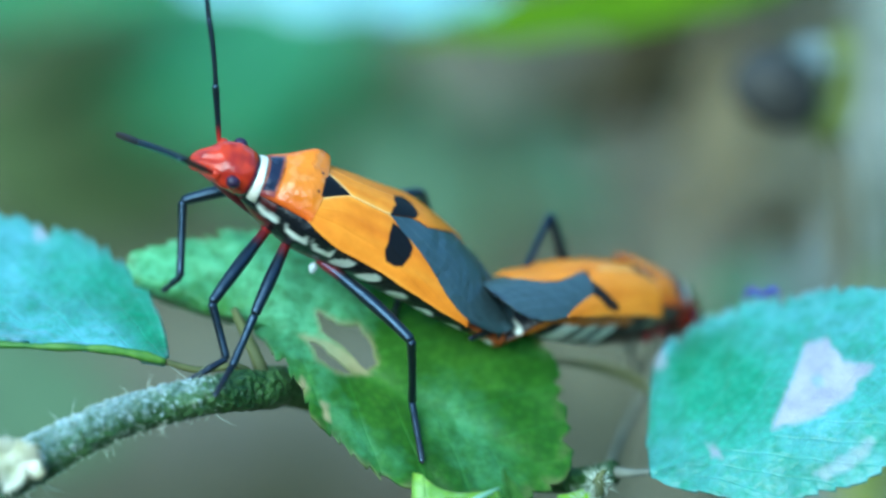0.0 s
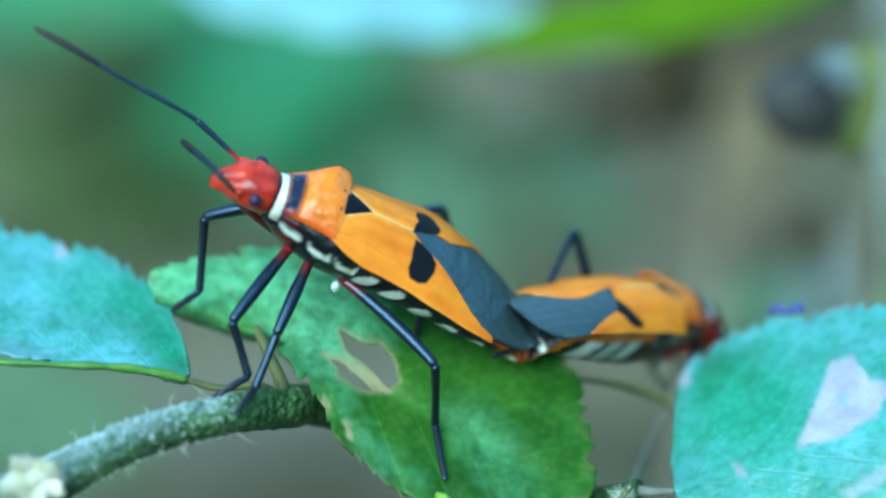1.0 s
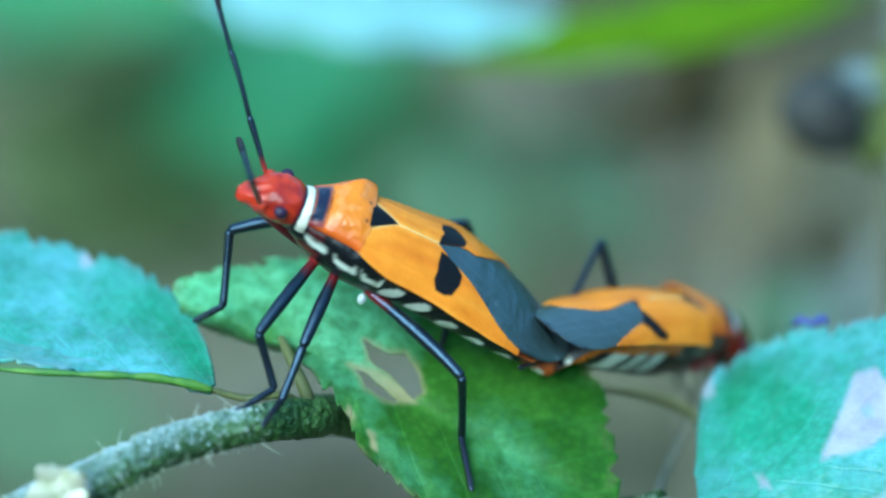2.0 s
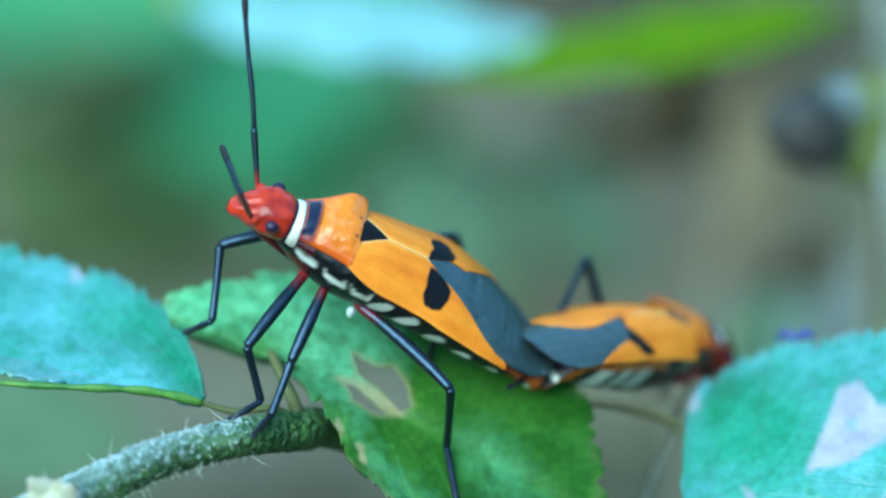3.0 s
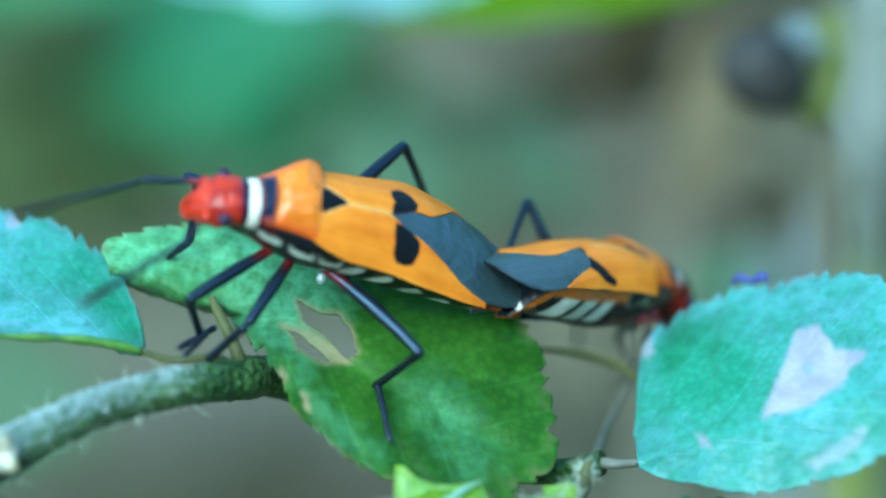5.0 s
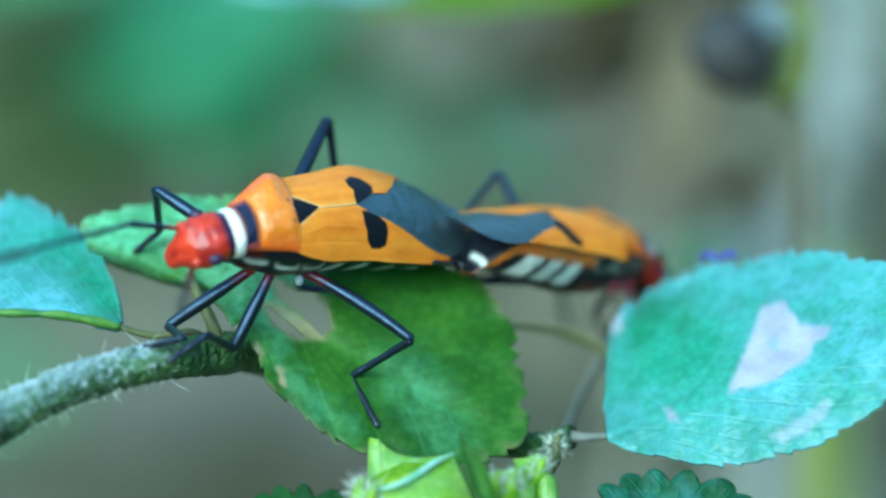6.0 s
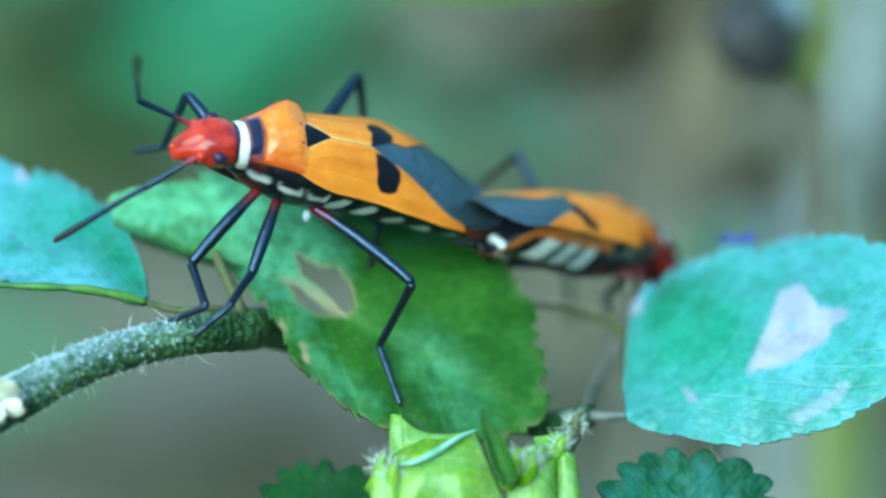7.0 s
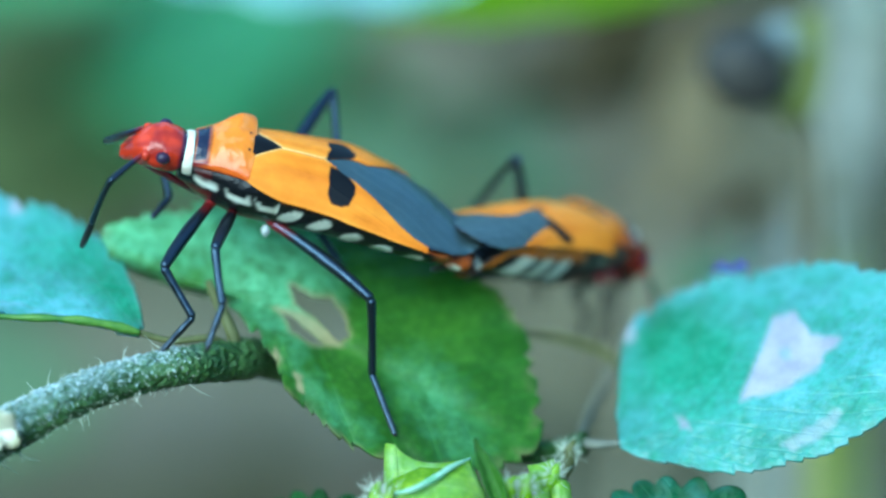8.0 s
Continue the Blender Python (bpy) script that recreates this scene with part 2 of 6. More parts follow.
def tube_points(path, radii, n=12):
    """Rings round a path: numpy array (len(path), n, 3)."""
    p = np.asarray(path, float)
    t = np.gradient(p, axis=0)
    t /= np.linalg.norm(t, axis=1)[:, None]
    a = np.cross(t[0], (0.31, 0.2, 0.93))
    a /= np.linalg.norm(a)
    out = []
    for i in range(len(p)):
        a = a - t[i] * (a @ t[i])
        a /= np.linalg.norm(a)
        b = np.cross(t[i], a)
        th = np.linspace(0, 2 * np.pi, n, endpoint=False)
        out.append(p[i] + radii[i] * (np.cos(th)[:, None] * a + np.sin(th)[:, None] * b))
    return np.array(out)


def smooth_path(keys, n):
    """A Catmull-Rom path through a few points."""
    k = [np.array(q, float) for q in keys]
    k = [2 * k[0] - k[1], *k, 2 * k[-1] - k[-2]]
    m = len(k) - 3
    out = []
    for s in np.linspace(0, m - 1e-9, n):
        i = int(s)
        f = s - i
        a, b, c, d = k[i:i + 4]
        out.append(0.5 * (2 * b + (c - a) * f + (2 * a - 5 * b + 4 * c - d) * f ** 2 + (3 * b - a - 3 * c + d) * f ** 3))
    return np.array(out)


def tube_part(name, keys, radii, mat, parent, label="", n=12, steps=24, tint=None):
    path = smooth_path(keys, steps)
    r = np.interp(np.linspace(0, 1, steps), np.linspace(0, 1, len(radii)), radii)
    pts = tube_points(path, r, n)
    return grid_part(name, pts, mat, parent, label, tint=tint, close=True, caps=True)


def poly_dist(poly, x, z):
    """Signed distance to a closed outline, negative inside."""
    x, z = np.asarray(x, float), np.asarray(z, float)
    d = np.full(x.shape, 1e9)
    inside = np.zeros(x.shape, bool)
    for (ax, az), (bx, bz) in zip(poly, poly[1:] + poly[:1]):
        ex, ez = bx - ax, bz - az
        s = np.clip(((x - ax) * ex + (z - az) * ez) / (ex * ex + ez * ez), 0, 1)
        d = np.minimum(d, np.hypot(x - ax - s * ex, z - az - s * ez))
        cross = ((az > z) != (bz > z)) & (x < ex * (z - az) / (ez if ez else 1e-9) + ax)
        inside ^= cross
    return np.where(inside, -d, d)


def step(d, soft=0.03):
    """1 inside an outline, 0 outside, with a soft edge."""
    return np.clip(0.5 - d / (2 * soft), 0, 1)


def vnoise(p, scale, seed=0.0):
    q = np.asarray(p, float).reshape(-1, 3)
    return np.array([noise.noise(Vector((a * scale + seed, b * scale - seed, c * scale + 2 * seed))) for a, b, c in q]).reshape(np.asarray(p).shape[:-1])


# ---- the ground ----
def build_ground():
    n = 120
    xs = np.concatenate([-np.geomspace(0.6, 40, 20)[::-1], np.linspace(-0.55, 0.55, n), np.geomspace(0.6, 40, 20)])
    ys = np.concatenate([-np.geomspace(0.2, 40, 20)[::-1], np.linspace(-0.1, 1.9, n), np.geomspace(2.0, 40, 20)])
    X, Y = np.meshgrid(xs, ys, indexing="ij")
    Z = 0.012 * vnoise(np.stack([X, Y, 0 * X], -1), 9) + 0.004 * vnoise(np.stack([X, Y, 0 * X], -1), 37) - 0.006
    pts = np.stack([X, Y, Z], -1)
    ob = new("ground", mesh_of("ground", pts.reshape(-1, 3), grid_faces(*X.shape), SOIL))
    tagged(ob, "bare brown soil, crumbly and uneven", "ground", kind="structure")


def build_sky_blocker():
    """Unseen ring all round, added to block low sky light and darken reflections."""
    th = np.linspace(0, 2 * np.pi, 260, endpoint=False)[:, None]
    h = np.linspace(0, 1, 22)[None, :]
    ring = np.stack([np.cos(th) + 0 * h, np.sin(th) + 0 * h, 0 * th + h], -1)
    top = 1.0 + 0.2 * vnoise(ring[:, :1] * (1, 1, 0), 5.0, 2.0)
    r = 1.75 + 0.25 * h + 0.16 * vnoise(ring, 6.0, 1.0) + 0.07 * vnoise(ring, 19.0, 4.0)
    inner = np.stack([r * np.cos(th), r * np.sin(th), h * top - 0.05], -1)
    outer = np.stack([(r + 0.5) * np.cos(th), (r + 0.5) * np.sin(th), h * top - 0.05], -1)
    pts = np.concatenate([inner, outer[:, ::-1]], 1)
    nu, nv = pts.shape[:2]
    faces = [(i * nv + j, i * nv + j + 1, ((i + 1) % nu) * nv + j + 1, ((i + 1) % nu) * nv + j) for i in range(nu) for j in range(nv - 1)]
    ob = new("wall_sky_blocker", mesh_of("wall_sky_blocker", pts.reshape(-1, 3), faces, SKY_BLOCKER))
    tagged(ob, "unseen dark green ring added to block the low sky", "hedge", kind="structure")


def litter_leaf(mat, length, x, y, z, turn, tilt, label):
    nu, nv = 14, 9
    u = np.linspace(0, 1, nu)[:, None]
    v = np.linspace(-1, 1, nv)[None, :]
    w = np.sin(np.pi * np.clip(u, 0.02, 0.98)) ** 0.7 * 0.3
    X, Y = (u - 0.5) * length + 0 * v, v * w * length
    Z = 0.10 * length * (v ** 2 + 0.8 * (2 * u - 1) ** 2) + 0.03 * length * np.sin(9 * u + 3 * v)
    ob = new("fallen_leaf", mesh_of("fallen_leaf", np.stack([X, Y, Z], -1).reshape(-1, 3), grid_faces(nu, nv), mat))
    s = ob.modifiers.new("thickness", "SOLIDIFY")
    s.thickness = 0.0006
    ob.matrix_world = pose(x, y, z, tilt, 0, turn)
    m = nv // 2
    mid = np.stack([X[:, m], Y[:, m], Z[:, m] + 0.0008], -1)
    rib = tube_points(mid, np.linspace(0.0012, 0.0005, nu), 6)
    add("midrib", mesh_of("midrib", rib.reshape(-1, 3), grid_faces(nu, 6, True), mat), ob)
    return tagged(ob, label, "leaf", "leaf litter")


def build_litter():
    rng = random.Random(4)
    words = ["curled tan dead leaf lying on the soil", "brown dead leaf lying on the soil", "grey dead leaf lying on the soil",
             "nearly black rotten leaf lying on the soil", "straw coloured dead leaf lying on the soil"]
    for _ in range(120):
        k = rng.choice((0, 1, 1, 2, 2, 3, 4))
        litter_leaf(LITTER[k], rng.uniform(0.03, 0.075), rng.uniform(-0.28, 0.28), rng.uniform(0.5, 1.45), 0.004, rng.uniform(0, 360), rng.uniform(-8, 8), words[k])
    # larger pieces
    for k, length, x, y, turn in (
        (3, 0.087, 0.089, 1.051, 20),
        (3, 0.080, 0.076, 1.124, 80),
        (4, 0.055, 0.111, 0.934, 60),
        (0, 0.058, 0.124, 1.043, 100),
        (0, 0.044, 0.095, 0.849, 30),
        (2, 0.058, 0.011, 1.043, 120),
        (2, 0.059, 0.048, 0.948, 10),
        (3, 0.029, 0.112, 0.837, 0),
        (2, 0.068, -0.037, 0.650, 10),
        (2, 0.060, -0.076, 0.658, 0),
        (2, 0.058, -0.059, 0.627, 30),
        (2, 0.058, -0.020, 0.627, 60),
        (2, 0.062, -0.078, 0.630, 0),
        (2, 0.061, -0.051, 0.663, 30),
        (4, 0.050, 0.051, 0.684, 80),
        (0, 0.043, 0.049, 0.711, 20),
        (1, 0.083, -0.166, 0.986, 30),
        (3, 0.079, -0.142, 1.018, 60),
        (1, 0.059, -0.120, 0.861, 0),
        (1, 0.048, 0.027, 0.837, 45),
        (2, 0.052, 0.150, 0.913, 90),
        (4, 0.043, 0.168, 0.948, 80),
        (2, 0.051, 0.020, 0.886, 60),

    ):
        litter_leaf(LITTER[k], length, x, y, 0.012, turn, 4, words[k])


def leaf_grid(base, tip, left, right, wl_keys, wr_keys, teeth=0, tooth=0.05, cup=0.0, ripple=0.0, sag=0.0, lobe=0.0, left_tooth=1.0, crenate=False, nu=90, nv=15, seed=1.0):
    """A blade between base and tip; left and right are the half-width vectors of its two sides."""
    base, tip, left, right = (np.array(q, float) for q in (base, tip, left, right))
    axis = tip - base
    nrm = np.cross(axis, left - right)
    nrm /= np.linalg.norm(nrm)
    if nrm[2] < 0:
        nrm = -nrm
    u = np.linspace(0, 1, nu)
    cols, uvs = [], []
    for s in np.linspace(-1, 1, 2 * nv - 1):
        keys, vec = (wl_keys, left) if s < 0 else (wr_keys, right)
        w = np.interp(u, [k[0] for k in keys], [k[1] for k in keys])
        ker = np.hanning(9) / np.hanning(9).sum()
        w = np.convolve(np.pad(w, 4, "edge"), ker, "valid")
        a = abs(s)
        w0 = w
        if teeth:
            ph = (u * teeth + 0.5 * np.sin(7 * u + seed)) % 1.0
            size = 0.7 + 0.5 * np.sin(u * 41 + seed)
            cut = 1 - np.sin(np.pi * ph) ** 0.6 if crenate else np.abs(1 - ph) ** 1.2
            w = w * (1 - (tooth * left_tooth if s < 0 else tooth) * size * cut * a ** 8)
        ue = u - lobe * a * (1 - u) ** 5
        p = base + axis * ue[:, None] + vec * (w * a)[:, None]
        lift = sag * 4 * u * (1 - u) + cup * (a * w0) ** 2 + ripple * np.sin(u * 23 + seed + 2 * np.sign(s)) * a ** 2 + 0.5 * ripple * np.sin(u * 51 + 5 * s + seed)
        cols.append(p + nrm * lift[:, None])
        uvs.append(np.stack([ue, np.full(nu, 0.5 + 0.5 * s)], -1))
    return np.stack(cols, 1), np.stack(uvs, 1)


def heart_leaf(centre, base, tip, half, keys, plane, curl, lift, teeth, tooth, nr=84, na=460, seed=1.0):
    """A lobed blade round its centre: keys give its outline as angle and reach, plane its depth; the edge between the angles of curl bends back."""
    cx, cz = centre
    ang = np.radians(np.linspace(60, 420, na))[None, :]
    rho = np.linspace(0.004, 1, nr)[:, None]
    k = sorted(keys)
    a = np.radians([q[0] for q in k])
    reach = np.interp(ang[0] % (2 * np.pi), a, [q[1] for q in k], period=2 * np.pi)
    ker = np.hanning(7) / np.hanning(7).sum()
    reach = np.convolve(np.pad(reach, 3, "wrap"), ker, "valid")
    arc = np.cumsum(np.hypot(reach[1:] * np.diff(ang[0]), np.diff(reach)))
    arc = np.concatenate([[0], arc]) / arc[-1]
    ph = (arc * teeth + 0.6 * np.sin(37 * arc + seed)) % 1.0
    size = np.clip(0.75 + 0.55 * np.sin(arc * 131 + seed) + 0.3 * np.sin(arc * 53), 0.15, 1.5)
    cut = tooth * size * np.abs(1 - ph) ** 1.2
    r = rho * (reach[None, :] - cut[None, :] * rho ** 14)
    X, Z = cx + r * np.cos(ang), cz + r * np.sin(ang)
    c0, c1, amount = curl
    deg = np.degrees(ang) % 360
    side = np.clip(np.minimum(deg - c0, c1 - deg) / 6, 0, 1)
    Y = plane[0] + plane[1] * X + plane[2] * Z + lift * np.clip((-6 - X) / 4, 0, 1)
    Y = Y + amount * side * np.clip((rho - 0.66) / 0.34, 0, 1) ** 1.3
    flat = np.stack([X, 0 * X, Z], -1)
    Y = Y + 0.16 * vnoise(flat, 0.55, seed) + 0.05 * vnoise(flat, 1.6, seed) * rho + 0.10 * np.sin(arc * 2 * np.pi * 19 + seed)[None, :] * rho ** 3
    ax = np.array(tip, float) - np.array(base, float)
    ln = np.hypot(*ax)
    ax /= ln
    u = ((X - base[0]) * ax[0] + (Z - base[1]) * ax[1]) / ln
    w = ((X - base[0]) * -ax[1] + (Z - base[1]) * ax[0]) / half
    # the midrib lies in a shallow fold
    Y = Y + 0.30 * np.exp(-(w / 0.10) ** 2) * np.clip(u * 4, 0, 1) * np.clip((1 - u) * 3, 0, 1)
    return np.stack([X, Y, Z], -1), np.stack([u, 0.5 + 0.5 * w], -1)


def leaf_part(name, parent, mat, label, thick=0.14, holes=(), dry=(), dry_soft=0.15, rim=0.0, torn=(), wax_and_light=(), waxy=0.0, shape=None, **kw):
    pts, uv = shape or leaf_grid(**kw)
    d = np.zeros(pts.shape[:2])
    keep = None
    nu, nv = pts.shape[:2]
    wob = 0.10 * vnoise(pts, 2.5, 3.0)
    if rim:
        edge = (np.linspace(0, 1, nu)[:, None] if shape else np.abs(np.linspace(-1, 1, nv))[None, :]) + 0 * d
        d = np.maximum(d, rim * np.clip((edge - 0.93) / 0.07, 0, 1) * (0.5 + 2.0 * vnoise(pts, 1.5, 8.0)).clip(0, 1))
    for poly, amount in dry:
        d = np.maximum(d, amount * step(poly_dist(poly, pts[..., 0], pts[..., 2]) + wob, dry_soft))
    for poly in torn:
        d = d * (1 - 0.4 * step(poly_dist(poly, pts[..., 0], pts[..., 2]) + wob, 0.1))
    if holes:
        hd = np.min([poly_dist(h, pts[..., 0], pts[..., 2]) for h in holes], axis=0) + wob
        c = (hd[:-1, :-1] + hd[1:, :-1] + hd[:-1, 1:] + hd[1:, 1:]) / 4
        keep = c > 0
        d = np.maximum(d, step(hd - 0.06, 0.16) * 0.75)
        # draw the grid to the gnawed edge
        full = np.pad(keep, 1, mode="edge").astype(int)
        n_kept = full[:-1, :-1] + full[1:, :-1] + full[:-1, 1:] + full[1:, 1:]
        edge = (n_kept > 0) & (n_kept < 4)
        gu, gv = np.gradient(hd)
        su, sv = np.gradient(pts, axis=0), np.gradient(pts, axis=1)
        g = gu[..., None] * su / (su ** 2).sum(-1, keepdims=True) + gv[..., None] * sv / (sv ** 2).sum(-1, keepdims=True)
        shift = -hd[..., None] * g / np.maximum((g ** 2).sum(-1, keepdims=True), 0.2)
        ln = np.linalg.norm(shift, axis=-1, keepdims=True)
        pts = pts + np.where(edge[..., None], shift * np.minimum(1, 0.16 / np.maximum(ln, 1e-6)), 0)
    # even wax first, then outlines that paint sheen, lit or shaded areas
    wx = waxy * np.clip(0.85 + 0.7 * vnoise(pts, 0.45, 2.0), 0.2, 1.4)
    for poly, amount, soft in wax_and_light:
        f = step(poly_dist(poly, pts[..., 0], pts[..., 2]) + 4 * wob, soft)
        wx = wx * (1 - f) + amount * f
    return grid_part(name, pts, mat, parent, label, uv=uv, dry=d, keep=keep, thick=thick, wax_and_light=wx)


def fold_part(name, parent, mat, label, a, b, c, d, bulge, thick=0.08, crease=0.0, dip=0.0, waxy=0.16):
    """A folded lobe between four corners, bulging towards the viewer's side."""
    n = 26
    a, b, c, d = (np.array(q, float) for q in (a, b, c, d))
    u = np.linspace(0, 1, n)[:, None, None]
    v = np.linspace(0, 1, n)[None, :, None]
    p = (a * (1 - v) + b * v) * (1 - u) + (d * (1 - v) + c * v) * u
    nrm = np.cross(b - a, d - a) + np.cross(c - b, d - b)
    nrm /= np.linalg.norm(nrm)
    if nrm[1] > 0:
        nrm = -nrm
    lift = bulge * np.sin(np.pi * v) ** 0.8 * (0.25 + 0.75 * np.sin(np.pi * np.clip(u * 0.8 + 0.1, 0, 1))) + crease * np.sin(3 * np.pi * v + 2 * u) * u
    p = p + (d - a) * dip * np.sin(np.pi * v ** 0.75) * (1 - u) ** 2
    p = p + nrm * lift + 0.05 * vnoise(p, 1.1, bulge)[..., None] * nrm
    uv = np.concatenate([u + 0 * v, v + 0 * u], -1)
    return grid_part(name, p, mat, parent, label, uv=uv, dry=np.zeros((n, n)), thick=thick, wax_and_light=waxy * np.clip(1 + 1.5 * vnoise(p, 0.8, 3.0), 0, 2))


def hairs_part(name, parent, roots, dirs, lengths, radius, mat, label="", seed=3):
    """Fine plant hairs: bent three-sided spikes in one mesh."""
    rng = np.random.RandomState(seed)
    V, Fc = [], []
    for r, d, ln in zip(roots, dirs, lengths):
        d = d / np.linalg.norm(d)
        a = np.cross(d, rng.normal(size=3))
        a /= np.linalg.norm(a)
        b = np.cross(d, a)
        bend = rng.normal(size=3) * 0.25
        o = len(V)
        for k, (f, w) in enumerate(((0, 1), (0.5, 0.7))):
            c = r + d * ln * f + bend * ln * f * f
            for th in (0, 2.09, 4.19):
                V.append((c + w * radius * (np.cos(th) * a + np.sin(th) * b)) * MM)
        V.append((r + d * ln + bend * ln) * MM)
        for k in range(3):
            j = (k + 1) % 3
            Fc.append((o + k, o + j, o + 3 + j, o + 3 + k))
            Fc.append((o + 3 + k, o + 3 + j, o + 6))
    ob = add(name, mesh_of(name, V, Fc, mat), parent, label)
    ob["kind"] = "stuff"
    return ob


# ---- the twig with its leaves ----
def build_plant():
    plant = new("mallow_plant")
    plant.matrix_world = PLAN
    tagged(plant, "green hairy mallow twig with toothed leaves and a flower bud", "plant")

    # stem: comes in from the side, passes behind the big leaf and goes on to the next node
    keys = [(-34.02, -7.00, -29.47), (-24.57, -6.00, -14.47), (-17.49, -4.40, -9.18), (-15.09, -3.80, -7.80), (-12.43, -3.40, -6.45), (-9.54, -3.00, -5.61), (-7.18, -0.60, -5.35), (-5.30, 2.80, -5.57), (-0.53, 3.00, -7.76), (4.76, 2.00, -9.01), (6.68, 1.00, -8.60)]
    path = smooth_path(keys, 330)
    rad = np.interp(np.linspace(0, 1, 330), (0, 0.18, 0.3, 0.4, 0.51, 0.63, 0.85, 1), (1.5, 1.08, 0.86, 0.74, 0.71, 0.80, 0.6, 0.45))
    pts = tube_points(path, rad, 56)
    ctr = path[:, None, :]
    out = (pts - ctr) / rad[:, None, None]
    bumps = 0.05 * vnoise(pts, 2.6, 2.0) + 0.09 * vnoise(pts, 5.0, 5.0)
    pts = pts + out * bumps[..., None]
    # paints the skylit upper side pale and leaves the shaded inner end dark
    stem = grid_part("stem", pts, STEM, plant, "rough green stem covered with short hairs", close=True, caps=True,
                     wax_and_light=np.clip((190 - np.arange(330)) / 70, 0.0, 1.0)[:, None] * np.clip(0.7 + 1.1 * vnoise(pts, 3.0, 6.0) + 0.6 * vnoise(pts, 9.0, 1.0), 0.1, 1.3) * np.clip(0.30 + 0.85 * out[..., 2], 0.05, 1.1))
    rng = np.random.RandomState(5)
    roots, dirs, lens = [], [], []
    for _ in range(900):
        i, j = int(60 + 118 * rng.rand() ** 1.1), rng.randint(56)
        roots.append(pts[i, j] - 0.02 * out[i, j])
        dirs.append(out[i, j] + 0.45 * rng.normal(size=3))
        lens.append(rng.choice((0.12, 0.2, 0.3, 0.6, 1.1), p=(0.5, 0.3, 0.13, 0.05, 0.02)))
    hairs_part("stem_hair", stem, roots, dirs, lens, 0.016, HAIR, "pale fine hairs")
    # swollen pale tips of hairs, densest on top, standing in for bark glints
    V, Fc = [], []
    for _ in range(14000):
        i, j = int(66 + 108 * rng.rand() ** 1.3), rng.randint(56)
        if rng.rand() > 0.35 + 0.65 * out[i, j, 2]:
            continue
        c, r = pts[i, j] + 0.02 * out[i, j], rng.choice((0.012, 0.02, 0.035, 0.06), p=(0.40, 0.36, 0.18, 0.06))
        o = len(V)
        for dx, dy, dz in ((1, 0, 0), (-1, 0, 0), (0, 1, 0), (0, -1, 0), (0, 0, 1), (0, 0, -1)):
            V.append((c + r * np.array((dx, dy, dz))) * MM)
        for a, b, d in ((0, 2, 4), (2, 1, 4), (1, 3, 4), (3, 0, 4), (2, 0, 5), (1, 2, 5), (3, 1, 5), (0, 3, 5)):
            Fc.append((o + a, o + b, o + d))
    add("glint_wart", mesh_of("glint_wart", V, Fc, GLINT_WART), stem, "pale star-shaped warts that stand in for glints on the bark")["kind"] = "stuff"

    # papery stipules at the node
    node = np.array((-15.42, -4.70, -7.79))
    for k, (dx, dz, ln, wd, lean) in enumerate(((-0.5, 0.5, 1.5, 0.55, 0.2), (0.35, 0.35, 1.3, 0.5, -0.1), (0.7, -0.25, 1.15, 0.45, 0.1), (-0.9, -0.1, 1.5, 0.6, 0.3), (-0.2, -0.6, 1.2, 0.5, 0.0), (0.1, 0.9, 1.0, 0.3, 0.3))):
        d = np.array((dx, -0.35, dz))
        d = d / np.linalg.norm(d) * ln
        side = np.cross(d, (0, 1, 0.2))
        side = side / np.linalg.norm(side) * wd
        leaf_part("stipule", stem, STIPULE, "pale papery stipule", 0.06, base=node + d * 0.05 + (0, -0.55 - 0.05 * k, 0), tip=node + d + (0, -0.7 - 0.05 * k + lean, 0), left=-side, right=side,
                  wl_keys=((0, 0.5), (0.4, 1), (0.8, 0.6), (1, 0.05)), wr_keys=((0, 0.5), (0.4, 1), (0.8, 0.6), (1, 0.05)), cup=0.25, ripple=0.05, nu=24, nv=6, seed=k)

